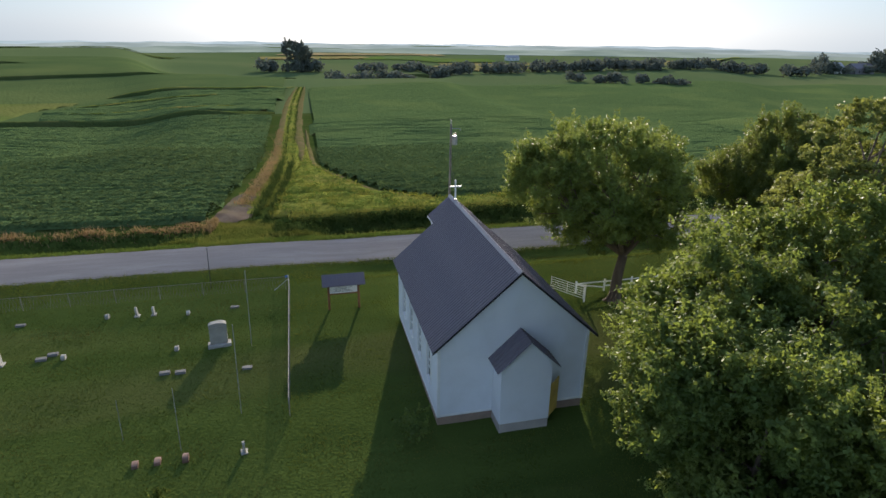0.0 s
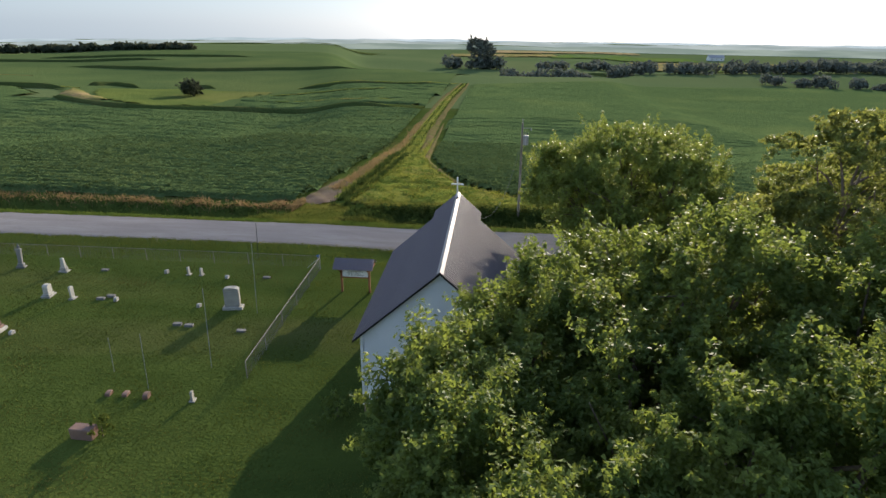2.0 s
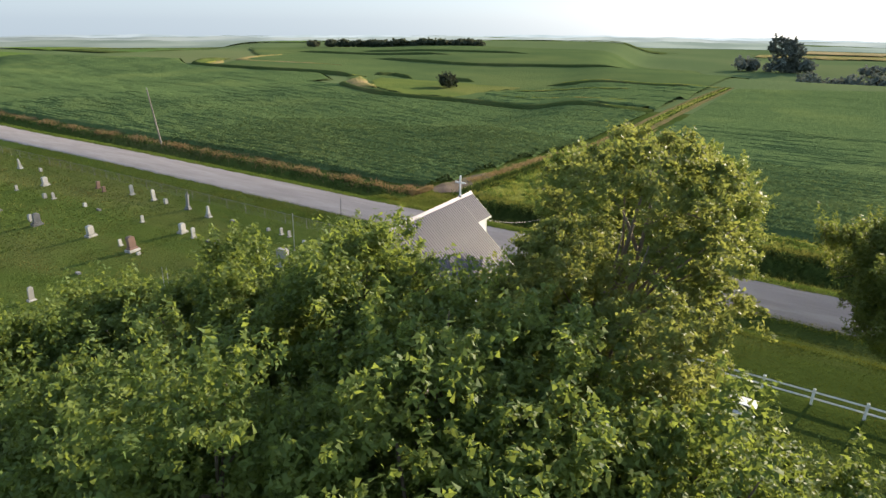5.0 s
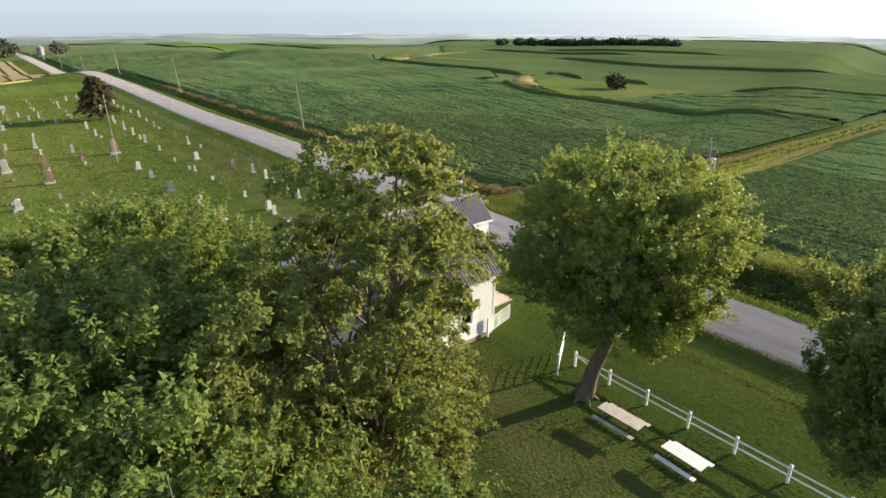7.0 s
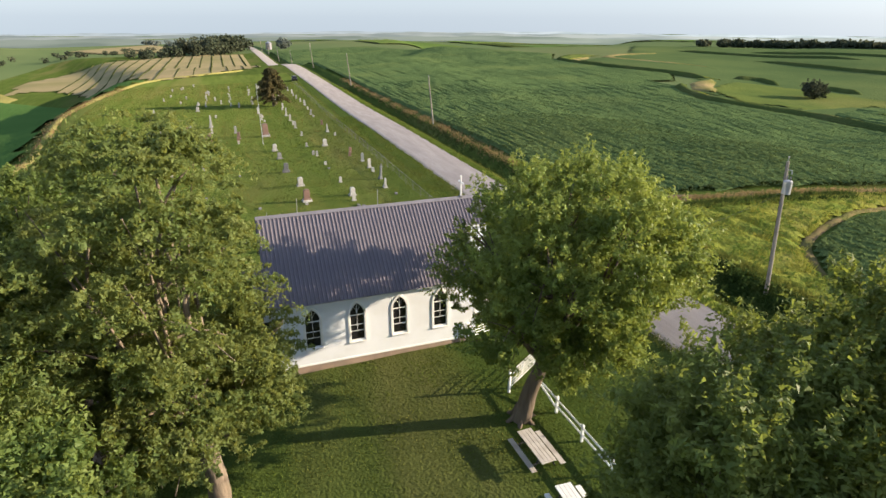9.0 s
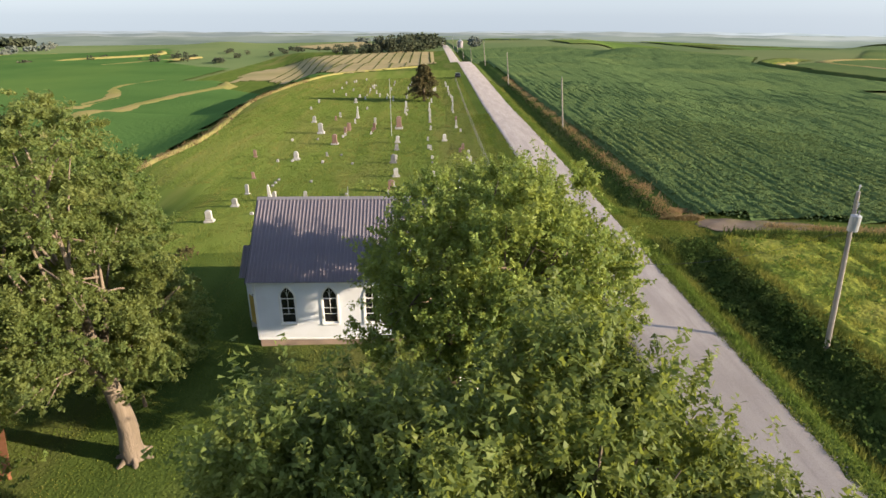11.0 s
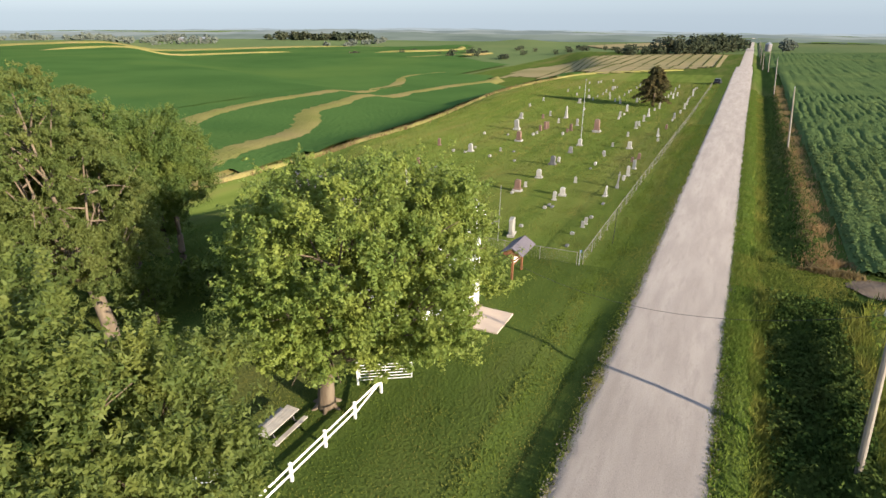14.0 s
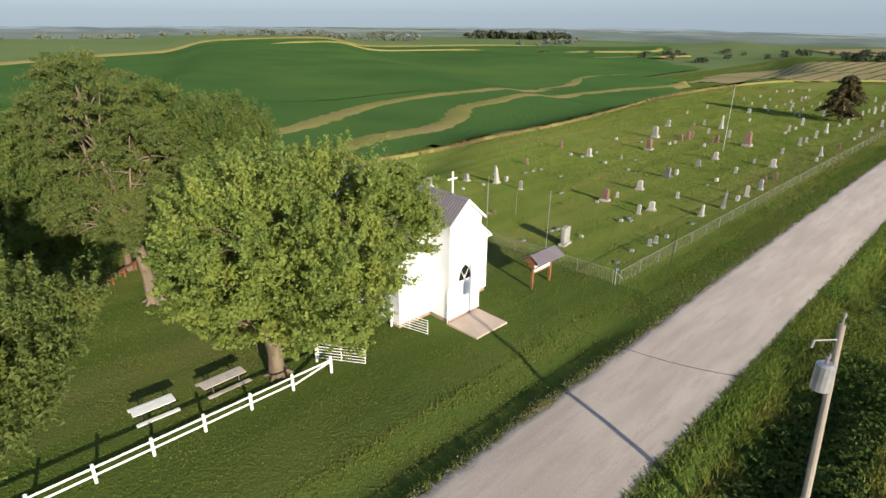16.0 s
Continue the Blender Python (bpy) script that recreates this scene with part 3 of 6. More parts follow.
for pts in ([(-300, 335), (-220, 346), (-150, 354)], [(-235, 272), (-190, 271), (-150, 267), (-101, 280), (-66, 289)], [(-330, 300), (-260, 305), (-190, 318)], [(-156, 184), (-150, 193), (-135, 187)], [(-125, 197), (-108, 195)],
            [(60, 420), (140, 400), (260, 430)]):
    ribbon("terrace_bank", pts, 4.6, 1.55, BANK, "grassy terrace bank across the field", "bank")
for pts, w, h in (([(-80, 199), (-67, 199), (-56, 195), (-44, 190), (-34, 187), (-25, 189), (-11, 201)], 3.6, 1.3), ([(-84, 166), (-72, 171), (-63, 176), (-52, 170), (-41, 167), (-28, 176)], 3.0, 1.0), ([(-74, 154), (-54, 152), (-40, 141), (-25, 138)], 2.6, 0.8)):
    ribbon("terrace_bank", pts, w, h, BANK, "low grassy terrace bank across the field", "bank")
    ribbon("terrace_crest", [(x, y + w * 0.55) for x, y in pts], 3.4, h + 0.1, YELLOW_GRASS, "yellow-green grass along a terrace", "grass")
for pts, w in (([(40, -58), (-10, -58), (-41, -65), (-61, -71), (-80, -78), (-96, -90), (-116, -95), (-190, -112), (-250, -101), (-274, -105)], 13.0), ([(20, -78), (-30, -84), (-52, -94), (-78, -112), (-110, -118), (-134, -117), (-190, -131), (-216, -134), (-252, -149), (-284, -141)], 12.0),
               ([(80, -410), (-42, -450), (-124, -497), (-250, -512), (-322, -515), (-487, -444), (-575, -368)], 16.0), ([(-409, -286), (-475, -231), (-551, -255)], 8.0), ([(-377, -222), (-463, -186)], 7.0), ([(-200, -420), (-330, -430), (-450, -380)], 7.0)):
    ribbon("terrace_strip", pts, w, 0.8 if pts[1][1] > -200 else 1.9, STRIP_GRASS, "tan dry-grass terrace strip curving through the crop", "grass")
ribbon("graveyard_edge", [(80, -62), (-30, -53), (-55, -47), (-75, -44), (-120, -49.5), (-140, -47), (-170, -42), (-192, -34), (-215, -5)], 1.6, 0.4, STRIP_GRASS, "rough dry grass along the graveyard's edge", "grass")

# the wider country: a patchwork of fields out to the horizon
rng = np.random.default_rng(5)
# lighter greens picked for distant fields, standing in for haze
PATCHES = (HAZED_CROP, HAY, HAZED_CROP, HAY, TAN, HAY, BANK, STUBBLE)
for k in range(56):
    a, r = rng.uniform(0, 2 * math.pi), 620 * (1.6 ** rng.random())
    x, y = r * math.cos(a), r * math.sin(a)
    if abs(y - 15) < 70 or (x < 150 and y < 0) or (abs(x) < 420 and abs(y) < 520):
        continue
    w, d, q = rng.uniform(50, 110), rng.uniform(30, 70), rng.uniform(-0.25, 0.25)
    c_, s_ = math.cos(q), math.sin(q)
    poly = [(x + u * w * c_ - v * d * s_, y + u * w * s_ + v * d * c_) for u, v in ((-1, -1), (1, -0.8), (1, 1), (-0.8, 1))]
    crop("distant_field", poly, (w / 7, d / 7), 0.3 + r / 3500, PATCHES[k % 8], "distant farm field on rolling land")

crop("stubble_field", [(-690, -165), (-850, -95), (-700, -55), (-560, -62), (-560, -100)], (12.0, 6.0), 0.4, STUBBLE, "far tan field of cut hay")

# glowing rings added along the horizon, coloured as hills in haze
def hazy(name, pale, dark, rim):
    """An emission with haze put into its colour, stronger on the sun's side."""
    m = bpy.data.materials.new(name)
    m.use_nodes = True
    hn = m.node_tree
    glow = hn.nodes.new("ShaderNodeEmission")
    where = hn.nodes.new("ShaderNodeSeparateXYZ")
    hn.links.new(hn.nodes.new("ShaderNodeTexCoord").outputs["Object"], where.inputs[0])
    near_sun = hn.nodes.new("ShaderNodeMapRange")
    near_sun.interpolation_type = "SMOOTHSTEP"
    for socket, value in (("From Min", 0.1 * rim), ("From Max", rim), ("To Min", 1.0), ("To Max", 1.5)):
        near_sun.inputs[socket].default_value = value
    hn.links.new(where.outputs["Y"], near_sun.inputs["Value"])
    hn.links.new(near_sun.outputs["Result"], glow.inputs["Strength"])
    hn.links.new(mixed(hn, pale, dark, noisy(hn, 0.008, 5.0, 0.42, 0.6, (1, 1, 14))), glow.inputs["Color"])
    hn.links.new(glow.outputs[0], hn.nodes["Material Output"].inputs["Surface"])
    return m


turn = np.linspace(0, 2 * math.pi, 721)
q = np.arange(720)
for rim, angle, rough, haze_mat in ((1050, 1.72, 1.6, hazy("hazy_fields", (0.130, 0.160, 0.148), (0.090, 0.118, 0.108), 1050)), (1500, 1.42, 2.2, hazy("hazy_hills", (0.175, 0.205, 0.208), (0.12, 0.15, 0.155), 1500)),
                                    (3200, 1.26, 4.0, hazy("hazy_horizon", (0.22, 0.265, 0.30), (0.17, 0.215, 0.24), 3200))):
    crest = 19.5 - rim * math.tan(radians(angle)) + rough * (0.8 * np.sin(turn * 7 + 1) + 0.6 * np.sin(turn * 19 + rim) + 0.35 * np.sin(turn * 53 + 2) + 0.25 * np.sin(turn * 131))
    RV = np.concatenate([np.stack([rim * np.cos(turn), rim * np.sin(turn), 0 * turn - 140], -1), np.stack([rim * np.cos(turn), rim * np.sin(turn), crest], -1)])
    tagged(sheet("backdrop_hills", RV, np.stack([q, q + 1, q + 722, q + 721], -1), haze_mat), "glowing backdrop ring coloured as hazy blue-grey hills", "hills", kind="structure")

# ---- the church ----
CX, HALF, Y0, Y1 = 1.07, 4.19, -11.1, 1.15
RIDGE, SLOPE, EAVE = 8.45, 0.885, 4.34
FLOOR = 0.29
church = tagged(empty("church", (0, 0, -0.45)), "small white wooden country church with a grey ribbed metal roof", "church")
church.matrix_basis = Matrix.Identity(4)


def lancet(cy, w, sill, spring, apex, n=7):
    """The pointed outline of a window, from its left foot round to its right foot, as (y, z)."""
    h = w / 2
    rise = apex - spring
    r = (rise * rise + h * h) / (2 * h)
    pts = []
    for i in range(n + 1):
        a = i / n * math.asin(min(1.0, rise / r))
        pts.append((cy - h + r * (1 - math.cos(a)), spring + r * math.sin(a)))
    return [(cy - h, sill)] + pts + [(2 * cy - y, z) for y, z in pts[-2::-1]] + [(cy + h, sill)]


def moulding(sections):
    """One continuous moulding through four-cornered sections."""
    bm = bmesh.new()
    rings = [[bm.verts.new(p) for p in ring] for ring in sections]
    for a, b in zip(rings, rings[1:]):
        for j in range(4):
            bm.faces.new((a[j], a[(j + 1) % 4], b[(j + 1) % 4], b[j]))
    bm.faces.new(rings[0])
    bm.faces.new(rings[-1])
    bmesh.ops.recalc_face_normals(bm, faces=bm.faces)
    return bm


WIN_Y = (-9.1, -6.47, -3.84, -1.21)
WIN_W, SILL, SPRING, APEX, WALL_TOP = 0.9, 1.45, 3.15, 3.96, RIDGE - SLOPE * HALF - 0.06


def side_wall(bm, x0, x1):
    at = Y0
    for cy in WIN_Y:
        box(bm, (x0, at, FLOOR), (x1, cy - WIN_W / 2, WALL_TOP))
        box(bm, (x0, cy - WIN_W / 2, FLOOR), (x1, cy + WIN_W / 2, SILL))
        arch = lancet(cy, WIN_W, SILL, SPRING, APEX)[1:-1]
        prism(bm, arch + [(cy + WIN_W / 2, WALL_TOP), (cy - WIN_W / 2, WALL_TOP)], "x", x0, x1)
        at = cy + WIN_W / 2
    box(bm, (x0, at, FLOOR), (x1, Y1, WALL_TOP))


def gable(bm, y0, y1, half, floor, ridge, slope, cx=CX):
    top = ridge - slope * half
    prism(bm, [(cx - half, floor), (cx + half, floor), (cx + half, top), (cx, ridge), (cx - half, top)], "y", y0, y1)


T = 0.16
part("wall", fused(lambda b: side_wall(b, CX + HALF - T, CX + HALF)), WHITE, church)
part("wall", fused(lambda b: side_wall(b, CX - HALF, CX - HALF + T)), WHITE, church)
part("wall", fused(lambda b: gable(b, Y0 - 0.003, Y0 + T, HALF - T - 0.002, FLOOR, RIDGE - 0.06 - SLOPE * 0, SLOPE)), WHITE, church)
part("wall", fused(lambda b: gable(b, Y1 - T, Y1 + 0.003, HALF - T - 0.002, FLOOR, RIDGE - 0.06, SLOPE)), WHITE, church)
for sx in (-1, 1):
    for yy in (Y0, Y1):
        part("corner_board", fused(lambda b: box(b, (CX + sx * (HALF - 0.06) - 0.075, yy - 0.075, FLOOR), (CX + sx * (HALF - 0.06) + 0.075, yy + 0.075, WALL_TOP - 0.1), 0.008)), TRIM, church)
part("foundation", fused(lambda b: box(b, (CX - HALF + 0.03, Y0 + 0.03, -1.2), (CX + HALF - 0.03, Y1 - 0.03, FLOOR))), FOUNDATION, church, "concrete foundation stained brown")
part("water_table", fused(lambda b: box(b, (CX - HALF - 0.03, Y0 - 0.03, FLOOR - 0.02), (CX + HALF + 0.03, Y1 + 0.03, FLOOR + 0.10), 0.01)), TRIM, church)


def window(cy, x, out):
    """A lancet window with its casing, sash bars, dark panes and sill, in a side wall whose face is at x."""
    w = part("window", fused(lambda b: prism(b, lancet(cy, WIN_W - 0.02, SILL + 0.02, SPRING, APEX - 0.02), "x", x - out * 0.09, x - out * 0.07)), GLASS, church, "pointed window with dark panes")
    outer, inner = lancet(cy, WIN_W + 0.22, SILL - 0.02, SPRING, APEX + 0.15), lancet(cy, WIN_W, SILL - 0.02, SPRING, APEX)
    lo, hi = sorted((x + out * 0.002, x + out * 0.05))
    part("casing", moulding([[(lo, *a), (hi, *a), (hi, *b), (lo, *b)] for a, b in zip(outer, inner)]), TRIM, w)
    part("sill", fused(lambda b: box(b, (min(x, x + out * 0.10), cy - 0.55, SILL - 0.1), (max(x, x + out * 0.10), cy + 0.55, SILL - 0.03), 0.01)), TRIM, w)
    xa, xb = sorted((x - out * 0.068, x - out * 0.03))
    for z in (SILL + 0.62, SILL + 1.03, SPRING - 0.02):
        part("glazing_bar", fused(lambda b: box(b, (xa, cy - WIN_W / 2 + 0.01, z), (xb, cy + WIN_W / 2 - 0.01, z + (0.028 if z < SPRING - 0.1 else 0.045)))), TRIM, w)
    part("glazing_bar", fused(lambda b: box(b, (xa, cy - 0.009, SILL + 0.65), (xb, cy + 0.009, APEX - 0.04))), TRIM, w)
    for s in (-1, 1):
        bar = [(cy + s * (0.0 + 0.30 * (1 - math.cos(k / 5 * 1.2))), SPRING + 0.02 + 0.55 * math.sin(k / 5 * 1.2)) for k in range(6)]
        part("glazing_bar", fused(lambda b: [rod(b, ((xa + xb) / 2, *bar[k]), ((xa + xb) / 2, *bar[k + 1]), 0.009, n=5) for k in range(5)]), TRIM, w)
    part("sash_frame", fused(*[lambda b, s=s: box(b, (xa, cy + s * (WIN_W / 2 - 0.025) - 0.025, SILL), (xb, cy + s * (WIN_W / 2 - 0.025) + 0.025, SPRING + 0.1)) for s in (-1, 1)],
                             lambda b: box(b, (xa, cy - WIN_W / 2, SILL), (xb, cy + WIN_W / 2, SILL + 0.06))), TRIM, w)


for cy in WIN_Y:
    window(cy, CX + HALF, 1)
    window(cy, CX - HALF, -1)


# the roof: ribbed panels, a cap along the ridge, edge boards
def roof_side(cx, half, ridge, slope, y0, y1, out, overhang, panels, parent):
    """One slope of a ribbed roof, laid panel by panel."""
    run = half + overhang
    length = run * math.hypot(1, slope)
    wide = (y1 - y0) / panels
    bm = bmesh.new()
    prof = []
    ribs = max(1, round(wide / 0.23))
    for k in range(ribs):
        c = (k + 0.5) * wide / ribs
        prof += [(c - 0.042, 0.0), (c - 0.02, 0.04), (c + 0.02, 0.04), (c + 0.042, 0.0)]
    prof = [(0.0, 0.0)] + prof + [(wide, 0.0)]
    rows_ = [[bm.verts.new((s, a, h + lift)) for a, h in prof] for s, lift in ((0.0, 0.0), (length, 0.0))]
    under = [[bm.verts.new((s, a, -0.02)) for a in (0.0, wide)] for s in (0.0, length)]
    for i in range(len(prof) - 1):
        bm.faces.new((rows_[0][i], rows_[0][i + 1], rows_[1][i + 1], rows_[1][i]))
    bm.faces.new((under[0][0], under[1][0], under[1][1], under[0][1]))
    bm.faces.new((rows_[1][0], *rows_[1][1:], under[1][1], under[1][0]))
    bmesh.ops.recalc_face_normals(bm, faces=bm.faces)
    first = part("roof_panel", bm, ROOF, parent)
    ang = math.atan(slope)
    side = Matrix(((out * math.cos(ang), 0, out * math.sin(ang), cx), (0, 1, 0, 0), (-math.sin(ang), 0, math.cos(ang), ridge + 0.02), (0, 0, 0, 1)))
    for k in range(panels):
        ob = first if k == 0 else new("roof_panel", first.data)
        ob.parent = parent
        ob.matrix_basis = side @ Matrix.Translation((0, y0 + k * wide, 0.0))


roof = part("roof", fused(*[lambda b, s=s: prism(b, [(CX, RIDGE), (CX + s * (HALF + 0.30), RIDGE - SLOPE * (HALF + 0.30)), (CX + s * (HALF + 0.30), RIDGE - SLOPE * (HALF + 0.30) - 0.12), (CX, RIDGE - 0.14)], "y", Y0 - 0.32, Y1 + 0.25) for s in (-1, 1)]), TRIM, church, "steep ribbed metal roof, weathered purple grey")
for s in (-1, 1):
    roof_side(CX, HALF, RIDGE, SLOPE, Y0 - 0.36, Y1 + 0.28, s, 0.36, 14, roof)
    part("rake_board", fused(lambda b: prism(b, [(CX, RIDGE + 0.035), (CX + s * (HALF + 0.36), RIDGE - SLOPE * (HALF + 0.36) + 0.035), (CX + s * (HALF + 0.36), RIDGE - SLOPE * (HALF + 0.36) - 0.10), (CX, RIDGE - 0.10)], "y", Y0 - 0.39, Y0 - 0.362)), DARK, roof, "dark metal roof edge")
VY, VH, V_OUT = 2.95, 1.44, 0.22
part("wall", fused(lambda b: box(b, (CX + VH - T, Y1 + 0.004, FLOOR), (CX + VH, VY, RIDGE - SLOPE * VH - 0.06))), WHITE, church)
part("wall", fused(lambda b: box(b, (CX - VH, Y1 + 0.004, FLOOR), (CX - VH + T, VY, RIDGE - SLOPE * VH - 0.06))), WHITE, church)
part("wall", fused(lambda b: gable(b, VY - T, VY + 0.003, VH - T - 0.002, FLOOR, RIDGE - 0.06, SLOPE)), WHITE, church)
part("foundation", fused(lambda b: box(b, (CX - VH + 0.03, Y1, -0.9), (CX + VH - 0.03, VY - 0.03, FLOOR))), FOUNDATION, church)
for s in (-1, 1):
    roof_side(CX, VH, RIDGE, SLOPE, Y1 + 0.285, VY + 0.28, s, V_OUT, 2, roof)
    part("soffit", fused(lambda b: prism(b, [(CX, RIDGE - 0.005), (CX + s * (VH + V_OUT), RIDGE - SLOPE * (VH + V_OUT) - 0.005), (CX + s * (VH + V_OUT), RIDGE - SLOPE * (VH + V_OUT) - 0.13), (CX, RIDGE - 0.14)], "y", Y1 + 0.255, VY + 0.26)), TRIM, roof)
    part("rake_board", fused(lambda b: prism(b, [(CX, RIDGE + 0.02), (CX + s * (VH + V_OUT + 0.02), RIDGE - SLOPE * (VH + V_OUT + 0.02) + 0.02), (CX + s * (VH + V_OUT + 0.02), RIDGE - SLOPE * (VH + V_OUT + 0.02) - 0.15), (CX, RIDGE - 0.16)], "y", VY + 0.262, VY + 0.29)), TRIM, roof, "white painted gable edge")
    part("corner_board", fused(lambda b: box(b, (CX + s * (VH - 0.06) - 0.075, VY - 0.075, FLOOR), (CX + s * (VH - 0.06) + 0.075, VY + 0.075, RIDGE - SLOPE * VH - 0.2), 0.008)), TRIM, church)
    part("cornice_return", fused(lambda b: box(b, (min(CX + s * (HALF - 0.35), CX + s * (HALF + 0.3)), Y1 + 0.01, EAVE - 0.02), (max(CX + s * (HALF - 0.35), CX + s * (HALF + 0.3)), Y1 + 0.24, EAVE + 0.12), 0.01)), TRIM, church)
part("ridge_cap", fused(*[lambda b, s=s: prism(b, [(CX, RIDGE + 0.085), (CX + s * 0.17, RIDGE - 0.07), (CX + s * 0.17, RIDGE - 0.09), (CX, RIDGE + 0.06)], "y", Y0 - 0.37, VY + 0.285) for s in (-1, 1)]), CAP, roof, "pale metal ridge cap")
# front door and the pointed light above it
door = part("front_door", fused(lambda b: box(b, (CX - 0.62, VY + 0.005, FLOOR + 0.06), (CX + 0.62, VY + 0.05, 2.72), 0.008)), TRIM, church, "white double door under a pointed light")
for x, z in ((-0.31, 0.5), (0.31, 0.5), (-0.31, 1.6), (0.31, 1.6)):
    part("door_panel", fused(lambda b: box(b, (CX + x - 0.22, VY + 0.05, z), (CX + x + 0.22, VY + 0.065, z + 0.85), 0.006)), WHITE, door)
part("door_seam", fused(lambda b: box(b, (CX - 0.012, VY + 0.05, FLOOR + 0.08), (CX + 0.012, VY + 0.054, 2.7))), CONCRETE, door)
part("door_knob", fused(lambda b: bmesh.ops.create_uvsphere(b, u_segments=8, v_segments=6, radius=0.035, matrix=Matrix.Translation((CX + 0.09, VY + 0.09, 1.25)))), GREY_METAL, door)
light_ = [(x, z) for x, z in lancet(CX, 1.15, 2.85, 2.9, 3.95)]
fan = part("fanlight", fused(lambda b: prism(b, light_, "y", VY + 0.005, VY + 0.02)), GLASS, church, "pointed window over the front door")
outer_ = lancet(CX, 1.4, 2.75, 2.9, 4.12)
part("casing", moulding([[(a[0], VY + 0.004, a[1]), (a[0], VY + 0.06, a[1]), (b[0], VY + 0.06, b[1]), (b[0], VY + 0.004, b[1])] for a, b in zip(outer_, light_)]), TRIM, fan)
for s in (-1, 1):
    part("glazing_bar", fused(lambda b: rod(b, (CX, VY + 0.03, 2.9), (CX + s * 0.33, VY + 0.03, 3.55), 0.025, n=6)), TRIM, fan)
part("glazing_bar", fused(lambda b: box(b, (CX - 0.02, VY + 0.02, 2.86), (CX + 0.02, VY + 0.04, 3.2))), TRIM, fan)
part("downpipe", fused(lambda b: rod(b, (CX + VH + 0.07, VY - 0.02, -0.2), (CX + VH + 0.07, VY - 0.02, 2.4), 0.03)), TRIM, church)

# the cross on the ridge
cross = tagged(empty("roof_cross", (CX, 1.75, RIDGE + 0.05)), "plain white wooden cross on the church's ridge", "cross")
part("upright", fused(lambda b: box(b, (-0.05, -0.05, -0.1), (0.05, 0.05, 1.45), 0.01)), TRIM, cross)
part("crossbar", fused(lambda b: box(b, (-0.42, -0.045, 0.92), (0.42, 0.045, 1.01), 0.01)), TRIM, cross)
part("bracket", fused(lambda b: box(b, (-0.11, -0.11, -0.12), (0.11, 0.11, 0.08), 0.02)), CAP, cross)

# the back porch with its yellow door
AX, AH, AY, AR, AS = 1.30, 1.38, -12.42, 5.18, 0.95
annex = part("porch", fused(lambda b: gable(b, AY, AY + 0.12, AH, FLOOR, AR - 0.08, AS, AX), lambda b: box(b, (AX - AH, AY + 0.122, FLOOR), (AX - AH + 0.12, Y0 - 0.01, AR - AS * AH - 0.06)),
             lambda b: box(b, (AX + AH - 0.12, AY + 0.122, FLOOR), (AX + AH, AY + 0.2, AR - AS * AH - 0.06)), lambda b: box(b, (AX + AH - 0.12, AY + 0.2, 2.25), (AX + AH, Y0 - 0.01, AR - AS * AH - 0.06)),
             lambda b: box(b, (AX + AH - 0.12, Y0 - 0.25, FLOOR), (AX + AH, Y0 - 0.01, 2.25))), WHITE, church, "small gabled white back porch")
part("foundation", fused(lambda b: box(b, (AX - AH + 0.02, AY + 0.02, -1.3), (AX + AH - 0.02, Y0 + 0.02, FLOOR))), CONCRETE, annex)
for s in (-1, 1):
    roof_side(AX, AH, AR, AS, AY - 0.3, Y0 - 0.012, s, 0.32, 2, annex)
# black block behind the opening stands in for the interior's shade
part("doorway_shade", fused(lambda b: box(b, (AX + AH - 0.5, AY + 0.22, FLOOR + 0.01), (AX + AH - 0.3, Y0 - 0.27, 2.2))), DARK, annex)
leaf = part("open_door", fused(lambda b: box(b, (0, -0.02, 0), (1.1, 0.02, 2.0), 0.008)), YELLOW, annex, "yellow door standing open")
leaf.matrix_basis = pose(AX + AH + 0.03, AY + 0.12, FLOOR - 0.05, 0, 0, 42)
part("step", fused(lambda b: box(b, (AX + AH + 0.003, AY - 0.1, -1.0), (AX + AH + 1.5, Y0 - 0.3, -0.28), 0.02)), CONCRETE, annex)

slab = tagged(part("entrance_slab", fused(lambda b: box(b, (CX - 1.44, VY + 0.05, -0.3), (CX + 1.56, VY + 2.7, 0.14), 0.02)), SLAB), "worn tan concrete slab before the church's front door", "slab")

